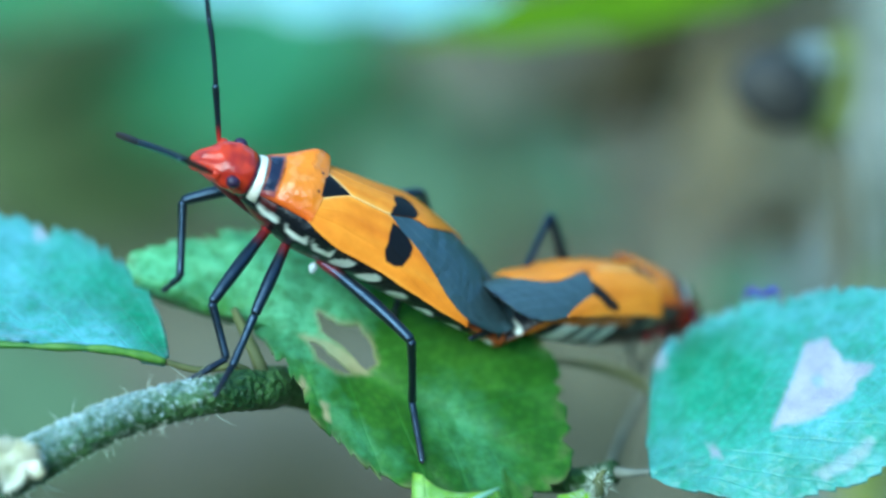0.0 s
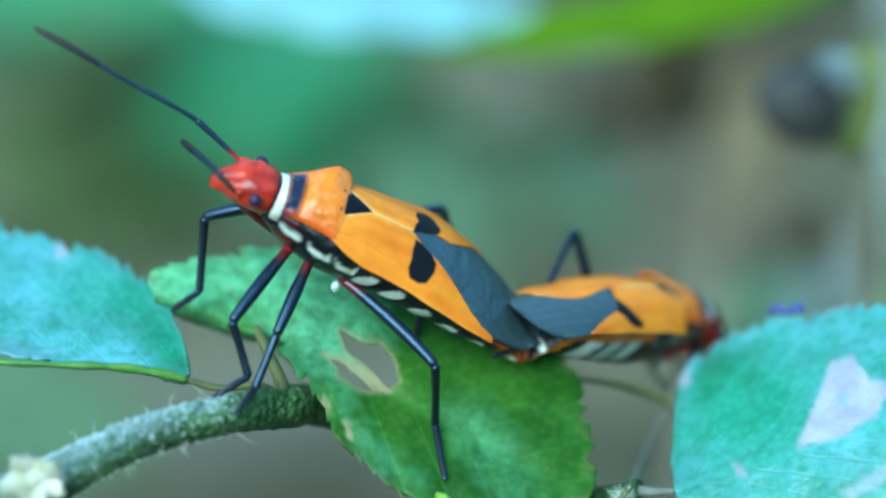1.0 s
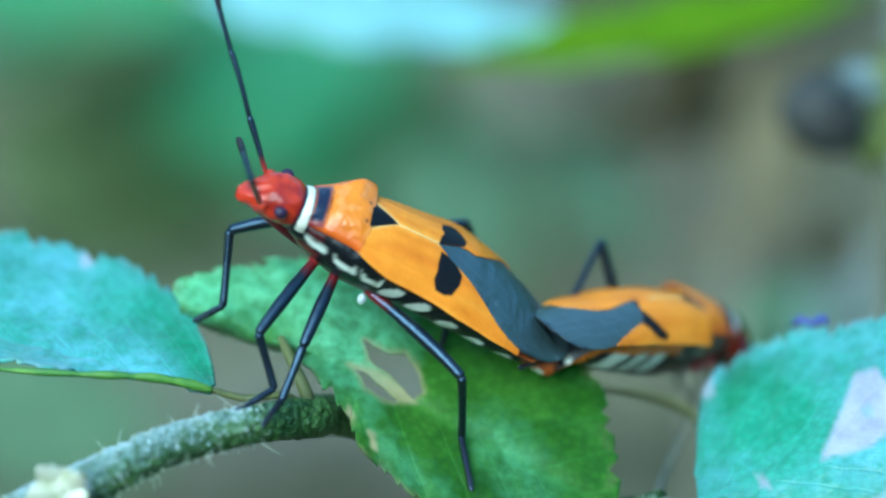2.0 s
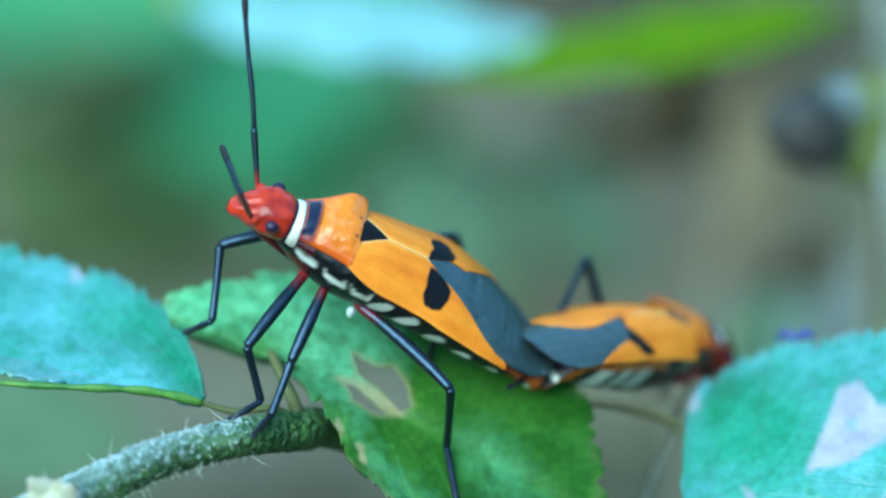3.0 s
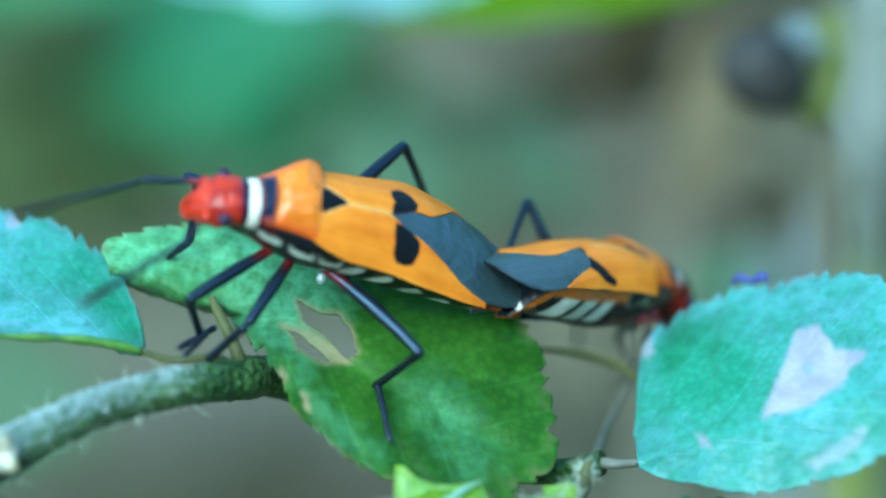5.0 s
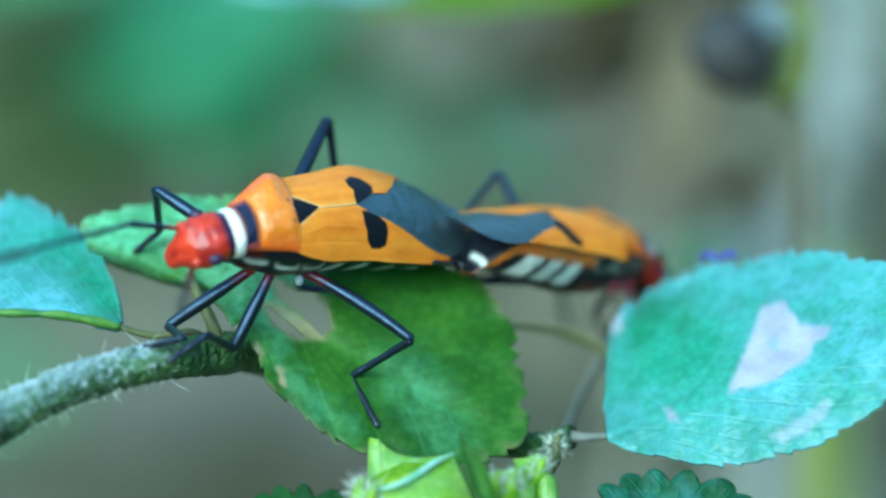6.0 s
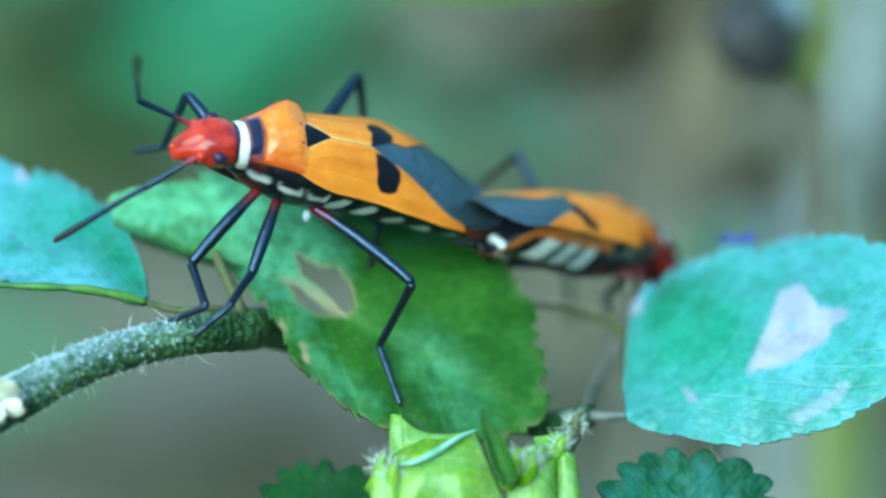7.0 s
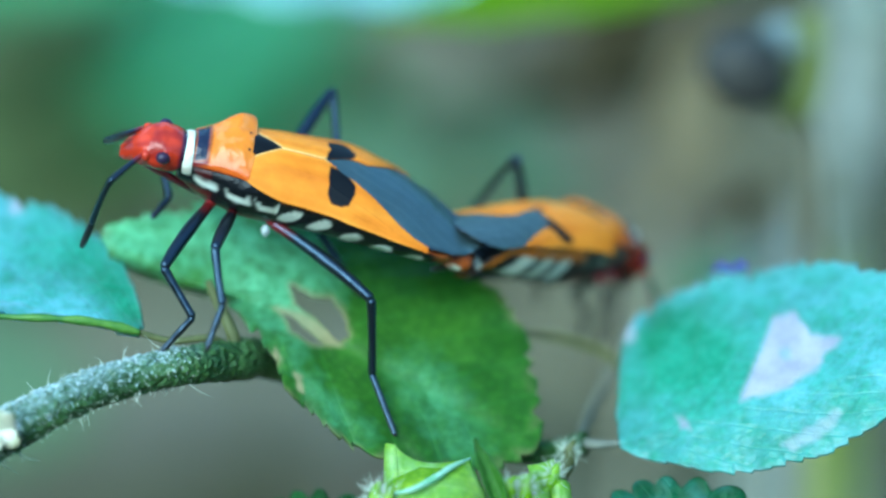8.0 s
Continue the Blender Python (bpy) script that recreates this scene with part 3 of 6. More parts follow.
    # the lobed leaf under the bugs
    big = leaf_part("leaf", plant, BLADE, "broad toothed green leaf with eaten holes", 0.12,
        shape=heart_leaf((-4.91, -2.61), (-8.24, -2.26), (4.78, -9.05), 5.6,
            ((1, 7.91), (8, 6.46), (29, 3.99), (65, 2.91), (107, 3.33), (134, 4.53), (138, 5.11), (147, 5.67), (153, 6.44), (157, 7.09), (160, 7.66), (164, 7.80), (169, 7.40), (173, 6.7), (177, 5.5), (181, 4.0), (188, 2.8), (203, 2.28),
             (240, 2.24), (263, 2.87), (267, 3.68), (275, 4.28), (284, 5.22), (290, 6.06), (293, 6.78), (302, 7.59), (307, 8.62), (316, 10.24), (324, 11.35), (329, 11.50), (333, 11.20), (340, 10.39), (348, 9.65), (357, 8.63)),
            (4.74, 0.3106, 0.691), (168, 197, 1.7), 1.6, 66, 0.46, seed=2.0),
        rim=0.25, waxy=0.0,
        # painted light: the lit upper-left part, then bluish sheen lower down
        wax_and_light=[([(-12.35, -0.46), (-12.05, 0.09), (-10.63, 0.35), (-8.70, 0.82), (-6.75, 0.47), (-4.09, -0.64), (-3.17, -2.62), (-4.60, -4.60), (-5.60, -4.30), (-8.37, -1.72), (-10.50, -1.61), (-12.08, -1.23)], 0.85, 1.00),
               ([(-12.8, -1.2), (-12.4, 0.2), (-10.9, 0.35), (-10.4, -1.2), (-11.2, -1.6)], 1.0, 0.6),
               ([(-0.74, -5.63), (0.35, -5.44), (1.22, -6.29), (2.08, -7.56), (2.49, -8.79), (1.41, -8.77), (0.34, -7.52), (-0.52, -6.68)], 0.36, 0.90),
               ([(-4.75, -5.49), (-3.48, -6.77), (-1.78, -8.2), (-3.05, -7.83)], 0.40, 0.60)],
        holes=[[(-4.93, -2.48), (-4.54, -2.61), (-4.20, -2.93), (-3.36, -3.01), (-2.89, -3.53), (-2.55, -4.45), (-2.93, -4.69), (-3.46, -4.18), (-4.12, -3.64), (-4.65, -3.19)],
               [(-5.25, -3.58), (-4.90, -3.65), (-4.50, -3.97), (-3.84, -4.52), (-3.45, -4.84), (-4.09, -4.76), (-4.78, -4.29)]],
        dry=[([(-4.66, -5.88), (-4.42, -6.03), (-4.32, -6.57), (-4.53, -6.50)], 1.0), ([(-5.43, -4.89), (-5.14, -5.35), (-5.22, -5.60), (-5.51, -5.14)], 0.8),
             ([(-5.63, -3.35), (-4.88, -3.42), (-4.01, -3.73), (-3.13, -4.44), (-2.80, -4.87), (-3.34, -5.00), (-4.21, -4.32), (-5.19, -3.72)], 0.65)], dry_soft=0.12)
    tube_part("petiole", [(-6.77, -0.20, -5.16), (-7.14, -0.30, -4.07), (-7.75, 0.40, -2.90), (-8.05, 0.95, -2.35)], (0.30, 0.24, 0.20, 0.14), TWIG, big, "olive leaf stalk")

    # the waxy leaf near the stem's outer end
    wax = leaf_part("leaf", plant, BLADE_PALE, "pale waxy leaf with a toothed edge and yellow rim", 0.16,
        base=(-10.52, -1.20, -4.25), tip=(-26.39, 1.50, -0.64),
        left=np.array((-15.36, -2.00, -3.90)) - np.array((-16.05, -0.20, -3.00)), right=np.array((-15.63, 5.30, 0.98)) - np.array((-16.05, -0.20, -3.00)),
        wl_keys=((0, 0.02), (0.12, 0.06), (0.3, 0.55), (0.5, 1.15), (0.8, 0.9), (1, 0.1)),
        wr_keys=((0, 0.02), (0.02, 0.26), (0.05, 0.46), (0.083, 0.61), (0.14, 0.77), (0.22, 0.90), (0.36, 0.97), (0.55, 0.97), (0.8, 0.75), (1, 0.1)),
        # outlines paint a highlight along the lower border and shade on the fold
        teeth=22, tooth=0.12, cup=0.25, ripple=0.10, nu=220, nv=30, seed=6.0, rim=0.25, waxy=0.62, wax_and_light=[([(-17.14, -3.18), (-11.59, -3.07), (-11.38, -3.82), (-17.14, -3.92)], 1.00, 0.35), ([(-13.3, -0.4), (-10.2, -3.3), (-10.4, -4.4), (-11.5, -4.0), (-12.5, -2.6), (-13.7, -1.2)], 0.00, 0.55)], dry=[([(-16.38, 0.93), (-15.82, 0.88), (-15.75, 0.36), (-16.20, 0.38)], 0.8)], dry_soft=0.15)
    tube_part("petiole", [(-10.52, -1.20, -4.25), (-9.29, -1.00, -4.58), (-7.81, -0.80, -4.48), (-6.99, -0.20, -5.07)], (0.12, 0.14, 0.15, 0.2), TWIG, wax, "thin olive leaf stalk")

    tube_part("curled_edge", [(-21.60, -1.50, -3.10), (-18.20, -2.05, -3.48), (-15.34, -2.10, -3.64), (-13.45, -2.00, -3.71), (-11.89, -1.70, -3.89), (-10.51, -1.30, -4.25)], (0.08, 0.13, 0.08, 0.15, 0.10, 0.18, 0.12, 0.20, 0.15, 0.22, 0.12), LEAF_RIM, wax, "yellow-green curled leaf edge", n=8, steps=40)

    # the leaf at the far node with a papery mined patch
    far = leaf_part("leaf", plant, BLADE_PALE, "pale waxy leaf with a whitish mined patch", 0.16,
        base=(7.93, 0.20, -8.55), tip=(21.14, -3.00, -4.18),
        left=np.array((13.88, 4.50, -1.44)) - np.array((14.02, -1.20, -6.50)), right=np.array((14.57, -3.40, -8.94)) - np.array((14.02, -1.20, -6.50)),
        wl_keys=((0, 0.15), (0.015, 0.50), (0.04, 0.80), (0.08, 0.94), (0.14, 1.03), (0.30, 1.08), (0.44, 1.02), (0.58, 0.96), (0.71, 0.83), (0.88, 0.5), (1, 0.1)),
        wr_keys=((0, 0.05), (0.03, 0.22), (0.12, 0.49), (0.265, 0.8), (0.395, 0.905), (0.52, 0.9), (0.637, 0.8), (0.85, 0.5), (1, 0.1)),
        # outlines paint the sky sheen at the corner and leave the hollow dull
        teeth=20, tooth=0.07, cup=-0.45, ripple=0.07, lobe=0.0, nu=220, nv=36, seed=9.0, rim=0.2, torn=[[(14.14, -4.91), (14.44, -4.82), (14.53, -5.21), (14.27, -5.34)]], waxy=0.64, wax_and_light=[([(8.56, -4.30), (9.86, -3.00), (11.80, -3.44), (13.32, -4.73), (12.45, -6.46), (10.72, -7.33), (8.78, -6.90)], 0.00, 0.90), ([(7.99, -2.60), (9.73, -1.72), (10.17, -2.81), (8.64, -4.34), (8.09, -4.34)], 1.10, 0.40), ([(10.17, -1.94), (11.26, -1.83), (11.48, -2.81), (10.39, -3.03)], 0.90, 0.40), ([(8.36, -8.63), (13.00, -8.21), (16.55, -6.73), (16.55, -7.58), (13.43, -9.06), (8.78, -9.27)], 0.35, 0.70)],
        dry=[([(14.18, -3.70), (14.94, -3.44), (15.41, -4.30), (16.45, -4.41), (15.80, -4.99), (15.43, -5.60), (14.18, -6.36), (12.49, -6.83), (12.99, -5.86), (13.58, -4.73)], 1.0), ([(10.09, -7.47), (10.51, -7.58), (10.62, -7.94), (10.24, -7.94)], 0.8), ([(13.85, -8.42), (15.12, -7.58), (16.07, -6.95), (16.17, -7.26), (15.33, -8.11), (14.27, -8.63)], 0.45), ([(8.31, -4.67), (8.47, -3.91), (8.86, -3.80), (8.86, -4.56), (8.64, -4.89)], 0.7)], dry_soft=0.10)
    tube_part("petiole", [(7.93, 0.20, -8.55), (7.30, 0.60, -8.63), (6.68, 1.00, -8.62)], (0.15, 0.18, 0.24), TWIG_GREY, far, "greyish leaf stalk")
    tube_part("withered_petal", [(12.15, 6.40, -1.98), (12.45, 6.00, -1.70), (12.85, 5.80, -1.86), (13.30, 5.60, -1.66), (13.50, 5.60, -1.88)], (0.05, 0.17, 0.11, 0.20, 0.05), VIOLET, far, "withered violet petal shred", n=10, steps=14)

    # thin stalks behind
    tube_part("side_twig", [(8.74, 8.00, -6.02), (7.81, 8.00, -5.27), (6.18, 8.00, -4.74), (4.42, 7.50, -4.51)], (0.14, 0.18, 0.17, 0.10), YELLOW_TWIG, plant, "thin olive side twig")
    tube_part("side_twig", [(6.47, 3.00, -8.76), (7.28, 7.00, -7.58), (8.34, 9.00, -5.84), (9.17, 10.00, -3.99)], (0.2, 0.16, 0.15, 0.12), TWIG_GREY, plant, "thin grey side twig")

    # flower bud
    bud = tube_part("flower_bud", [(0.34, -2.20, -12.05), (0.44, -2.50, -10.75), (0.51, -2.60, -9.89), (0.55, -2.60, -9.26)], (0.5, 1.6, 1.7, 0.5), SEPAL, plant, "yellow-green flower bud with folded sepals", n=20)
    for a, b, c, d, bulge, crease, dip in (
        ((-0.76, -2.55, -8.39), (2.09, -2.19, -9.00), (2.22, -3.01, -11.39), (-1.10, -3.17, -10.17), 0.30, 0.05, 0.28),
        ((-0.84, -4.17, -10.12), (1.99, -3.19, -8.96), (3.09, -4.42, -11.25), (-0.84, -4.79, -12.35), 0.75, 0.22, 0.10),
        ((-1.06, -2.35, -8.41), (-0.72, -2.56, -8.44), (-0.59, -3.37, -10.19), (-1.14, -2.97, -10.23), 0.10, 0.00, 0.00),
        ((3.36, -3.91, -10.15), (4.96, -3.42, -9.94), (5.14, -3.85, -12.47), (3.14, -4.23, -12.42), 0.45, 0.06, 0.15),
        ((5.16, -3.22, -10.05), (5.76, -2.93, -9.86), (6.11, -3.46, -12.52), (5.15, -3.65, -12.49), 0.30, 0.03, -0.10),
        ((3.20, -3.60, -9.63), (4.54, -3.21, -9.41), (4.88, -3.62, -10.18), (3.32, -3.91, -10.19), 0.25, 0.10, 0.20),
        ((4.27, -2.21, -9.24), (5.25, -1.82, -9.06), (5.54, -2.43, -9.86), (4.57, -2.62, -9.95), 0.20, 0.08, 0.15),
        ((-1.78, -4.36, -10.47), (-0.84, -4.27, -10.23), (-0.52, -4.79, -12.35), (-1.77, -4.78, -12.35), 0.35, 0.08, -0.10),
    ):
        fold_part("sepal", bud, SEPAL, "", a, b, c, d, bulge, crease=crease, dip=dip)
    tube_part("sepal_rim", [(-0.96, -4.47, -10.09), (-0.21, -4.87, -9.95), (0.62, -4.58, -9.58), (1.36, -4.08, -9.14), (2.07, -3.49, -8.86)], (0.04, 0.10, 0.13, 0.11, 0.04), SEPAL_RIM, bud, "bluish-white rim of a sepal", n=10, steps=26)
    leaf_part("bract", bud, BLADE, "green pointed bract", 0.09, base=(3.27, -5.21, -10.75), tip=(2.23, -4.78, -8.03), left=np.array((-0.36, 0.1, -0.05)), right=np.array((0.34, 0.2, 0.05)),
              wl_keys=((0, 0.6), (0.35, 1.0), (0.7, 0.7), (1, 0.1)), wr_keys=((0, 0.7), (0.45, 0.95), (0.7, 0.6), (1, 0.1)), cup=0.5, ripple=0.02, nu=30, nv=8)
    tube_part("bud_stalk", [(0.34, -2.20, -12.05), (0.13, -3.00, -17.00), (-3.79, -5.00, -21.82), (-22.01, -6.50, -25.56)], (0.5, 0.5, 0.6, 0.8), TWIG, bud, "olive bud stalk")
    # hairy stipules at the far node
    for k, c in enumerate(((5.86, -1.22, -8.78), (5.19, -3.02, -9.49), (4.08, -4.21, -9.87), (3.44, -4.51, -9.88), (-1.51, -4.16, -10.12), (-1.04, -4.57, -10.33))):
        c = np.array(c)
        lump = tube_part("stipule", [c + (-0.3, 0.2, -1.0), c + (0, 0, -0.4), c + (0.05, -0.1, 0.1), c + (0.25, -0.1, 0.45)], (0.3, 0.3, 0.22, 0.05), (TWIG, SEPAL, SEPAL, SEPAL, SEPAL, SEPAL)[k], plant, "hairy pointed stipule", n=10, steps=12)
        rr = np.random.RandomState(20 + k)
        dd = rr.normal(size=(110, 3)) + (0, 0, 0.5)
        dd /= np.linalg.norm(dd, axis=1)[:, None]
        hairs_part("stipule_hair", lump, c + (0.05, 0, -0.05) + 0.3 * dd, dd, rr.uniform(0.15, 0.65, 110), 0.012, HAIR, "pale hairs", seed=k)
    # low leaves with scalloped edges
    for c, reach, rise, teeth, depth, mat, label in (
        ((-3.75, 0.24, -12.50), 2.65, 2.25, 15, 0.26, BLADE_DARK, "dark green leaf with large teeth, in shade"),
        ((10.15, -1.39, -12.22), 3.55, 2.65, 17, 0.20, BLADE_MID, "bluish-green leaf with rounded teeth"),

    ):
        c = np.array(c)
        nr, na = 26, 260
        th = np.linspace(-0.5, np.pi + 0.5, na)[None, :]
        rr = np.linspace(0.0, 1.0, nr)[:, None]
        edge = 1 - depth * (1 - np.abs(np.sin(teeth * th / 2 + 0.5 * np.sin(3 * th))) ** 0.6) * (1 + 0.5 * np.sin(5 * th + 1)) * rr ** 9
        edge = edge * (1 + 0.06 * np.sin(2.3 * th + 1))
        X = rr * edge * np.cos(th) * reach
        Z = rr * edge * np.sin(th) * rise
        Y = 0.35 * Z - 0.15 * rr ** 2 + 0.12 * np.sin(4 * th) * rr ** 2 + 0.06 * vnoise(np.stack([X, Z, 0 * X], -1), 1.6, 2.0)
        P3 = c + np.stack([X, Y, Z], -1)
        uv = np.stack([0.5 + 0.1 * Z, 0.5 + 0.12 * X], -1)
        lf = grid_part("leaf", P3, mat, plant, label, uv=uv, dry=np.zeros(X.shape), thick=0.12, wax_and_light=0.14 * np.clip(0.4 + 1.5 * vnoise(P3, 1.5, 5.0), 0, 1) * (0.9 if mat is BLADE_MID else 0.05))
        tube_part("petiole", [c + (0, 0.3, 0), c + (0, 1, -3), np.array((-4.0, 2, -22)), np.array((-20.0, -3, -34))], (0.2, 0.25, 0.3, 0.5), TWIG, lf, "olive leaf stalk")
    return plant


# ---- neighbouring plants, far behind ----
def build_background():
    for nm, label, cat, leaves, stalks in (
        ("overhanging_plant", "leaves of a neighbouring plant hanging in from above, one with painted glare", "plant",
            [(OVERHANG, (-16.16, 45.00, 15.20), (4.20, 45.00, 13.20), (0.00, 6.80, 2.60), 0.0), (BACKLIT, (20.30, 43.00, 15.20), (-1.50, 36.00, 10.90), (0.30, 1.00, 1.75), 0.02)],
            [(YELLOW_STALK, [(-16.16, 45.00, 15.20), (-21.42, 48.00, 23.20), (-64.64, 83.00, 9.25), (-82.89, 123.00, -100.32)], (0.5, 0.6, 0.9, 1.2))]),
        ("leafy_weed", "leafy green weed behind the twig", "plant",
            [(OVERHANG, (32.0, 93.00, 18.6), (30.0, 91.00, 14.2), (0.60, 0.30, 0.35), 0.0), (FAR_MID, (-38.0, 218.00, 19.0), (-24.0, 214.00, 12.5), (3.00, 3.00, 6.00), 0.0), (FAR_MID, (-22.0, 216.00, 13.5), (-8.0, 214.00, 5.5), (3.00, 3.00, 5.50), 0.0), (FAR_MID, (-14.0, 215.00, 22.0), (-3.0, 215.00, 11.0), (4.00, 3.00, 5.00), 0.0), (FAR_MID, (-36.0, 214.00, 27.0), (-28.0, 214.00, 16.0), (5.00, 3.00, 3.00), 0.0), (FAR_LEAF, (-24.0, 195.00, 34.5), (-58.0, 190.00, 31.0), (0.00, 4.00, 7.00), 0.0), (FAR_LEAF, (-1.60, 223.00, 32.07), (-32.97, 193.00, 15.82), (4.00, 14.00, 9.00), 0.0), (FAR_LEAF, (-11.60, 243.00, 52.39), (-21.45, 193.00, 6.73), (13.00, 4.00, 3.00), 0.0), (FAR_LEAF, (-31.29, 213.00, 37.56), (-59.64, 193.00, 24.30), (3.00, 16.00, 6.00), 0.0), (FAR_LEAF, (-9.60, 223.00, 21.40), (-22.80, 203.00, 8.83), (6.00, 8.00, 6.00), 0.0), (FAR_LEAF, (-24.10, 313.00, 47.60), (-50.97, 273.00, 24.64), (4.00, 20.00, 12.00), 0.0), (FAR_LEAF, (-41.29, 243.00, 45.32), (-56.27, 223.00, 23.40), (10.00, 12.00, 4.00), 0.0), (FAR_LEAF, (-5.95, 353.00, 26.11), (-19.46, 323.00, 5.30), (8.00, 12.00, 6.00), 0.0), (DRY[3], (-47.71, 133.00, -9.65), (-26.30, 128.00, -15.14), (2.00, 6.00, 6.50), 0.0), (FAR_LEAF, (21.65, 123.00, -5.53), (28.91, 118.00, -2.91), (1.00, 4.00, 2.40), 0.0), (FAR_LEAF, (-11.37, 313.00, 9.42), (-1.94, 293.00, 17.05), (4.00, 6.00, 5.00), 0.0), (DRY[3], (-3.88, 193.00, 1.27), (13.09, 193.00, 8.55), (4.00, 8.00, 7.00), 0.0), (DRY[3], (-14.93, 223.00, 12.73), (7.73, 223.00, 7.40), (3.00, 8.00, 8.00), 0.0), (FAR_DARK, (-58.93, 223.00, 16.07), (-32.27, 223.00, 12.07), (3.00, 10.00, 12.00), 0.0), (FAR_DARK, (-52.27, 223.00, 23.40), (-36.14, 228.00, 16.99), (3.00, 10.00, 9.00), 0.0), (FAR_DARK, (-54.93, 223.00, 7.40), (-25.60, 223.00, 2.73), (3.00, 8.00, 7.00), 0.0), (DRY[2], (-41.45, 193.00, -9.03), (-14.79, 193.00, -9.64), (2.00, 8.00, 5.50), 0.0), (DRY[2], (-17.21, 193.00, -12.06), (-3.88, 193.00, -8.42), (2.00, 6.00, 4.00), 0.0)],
            [(TWIG, [(-5.09, 193.00, 30.36), (-14.93, 223.00, -10.60), (-26.67, 393.00, -197.88)], (0.6, 0.8, 1.2)), (YELLOW_STALK, [(28.83, 83.00, 3.11), (29.21, 83.00, 0.04), (30.18, 88.00, -18.08), (37.38, 133.00, -99.83)], (0.5, 1.2, 0.9, 1)), (PALE_STALK, [(27.49, 73.00, 19.67), (28.63, 78.00, 9.01), (28.83, 83.00, -3.03), (34.72, 133.00, -99.83)], (0.7, 1.0, 1.1, 1.2)), (PALE_STALK, [(33.78, 93.00, 21.86), (32.57, 93.00, 7.72), (32.97, 98.00, -4.93), (37.62, 133.00, -99.83)], (1.3, 1.2, 1.5, 1.2)), (PALE_STALK, [(31.87, 123.00, 5.16), (32.55, 118.00, 0.95), (32.09, 118.00, -11.77), (35.15, 143.00, -103.99)], (0.4, 1.0, 1.2, 1.2)), (PALE_STALK, [(26.13, 103.00, -2.50), (26.34, 98.00, -16.94), (31.81, 133.00, -99.83)], (2.2, 2.6, 2.0)), (YELLOW_STALK, [(23.52, 43.00, -9.06), (22.45, 43.00, -12.39), (26.40, 73.00, -74.87)], (0.8, 0.9, 1))]),
        ("withered_weed", "withered brown and beige weed behind the twig", "plant",
            [(DRY[0], (17.79, 78.00, 14.24), (7.85, 73.00, 9.13), (1.50, 3.00, 3.20), 0.0), (DRY[0], (12.90, 83.00, 18.46), (14.80, 78.00, 7.51), (3.00, 2.00, 0.60), 0.0), (DRY[1], (18.76, 73.00, 13.85), (16.94, 71.00, 1.83), (2.20, 1.00, 0.40), 0.0), (DRY[1], (22.77, 79.00, 5.67), (14.56, 75.00, 1.51), (0.50, 2.00, 1.80), 0.0), (DRY[2], (-0.97, 93.00, 15.39), (3.78, 88.00, 9.49), (2.50, 2.00, 1.60), 0.0), (DRY[3], (4.92, 103.00, 8.95), (12.26, 98.00, 0.87), (2.50, 3.00, 1.80), 0.0), (DRY[3], (-8.55, 123.00, 9.34), (1.64, 118.00, 0.05), (3.00, 4.00, 3.00), 0.0), (DRY[0], (24.75, 78.00, 2.03), (19.77, 76.00, 0.79), (0.30, 1.00, 1.10), 0.0), (DRY[2], (23.64, 83.00, 9.25), (29.16, 79.00, 0.79), (2.00, 1.50, 1.60), 0.0), (DRY[3], (3.99, 153.00, 5.83), (10.91, 143.00, 15.20), (4.00, 4.00, 2.00), 0.0)],
            [(BEIGE_STALK, [(18.60, 75.00, 13.27), (17.12, 83.00, 0.81), (16.40, 98.00, -23.15), (19.22, 153.00, -113.40)], (0.5, 0.6, 0.7, 1)), (TWIG, [(4.92, 103.00, 8.95), (4.17, 108.00, -6.91), (4.30, 173.00, -122.13)], (0.5, 0.7, 1))]),

    ):
        root = new(nm)
        root.matrix_world = PLAN
        tagged(root, label, cat)
        for mat, b0, t0, w0, cup in leaves:
            b0, t0, w0 = (np.array(q, float) for q in (b0, t0, w0))
            leaf_part("leaf", root, mat, "", 0.3, base=b0, tip=t0, left=-w0, right=w0, wl_keys=((0, 0.1), (0.2, 0.8), (0.45, 1), (0.75, 0.75), (1, 0.05)), wr_keys=((0, 0.1), (0.2, 0.8), (0.45, 1), (0.75, 0.75), (1, 0.05)),
                      teeth=16, tooth=0.02, cup=cup, ripple=0.2, nu=50, nv=9, seed=b0[0])
        for mat, keys, rads in stalks:
            tube_part("stalk", keys, rads, mat, root)
    # dark seed capsule on its stalk
    cap = new("seed_capsule")
    cap.matrix_world = PLAN
    tagged(cap, "dark round seed capsule on a green stalk", "seed capsule")
    c = np.array((15.44, 23.00, 7.33))
    th = np.linspace(0.02, np.pi - 0.02, 24)
    ring = np.linspace(0, 2 * np.pi, 32, endpoint=False)
    r = 1.80 * (1 + 0.05 * np.cos(5 * ring)[None, :] * np.sin(th)[:, None])
    ax, bx, cx = np.array((0.85, 0, -0.53)), np.array((0.53, 0, 0.85)), np.array((0, 1, 0))
    P3 = c + (1.22 * r * np.cos(th)[:, None])[..., None] * ax + (r * np.sin(th)[:, None] * np.cos(ring))[..., None] * bx + (r * np.sin(th)[:, None] * np.sin(ring))[..., None] * cx
    grid_part("capsule", P3, CAPSULE, cap, "dark matt capsule", close=True, caps=True)
    tube_part("stalk", [(16.96, 24.00, 5.98), (18.29, 25.00, 5.76), (18.97, 26.00, 7.82), (19.17, 27.00, 10.31)], (0.4, 0.8, 0.9, 0.6), OLIVE_STALK, cap, "olive green stalk")
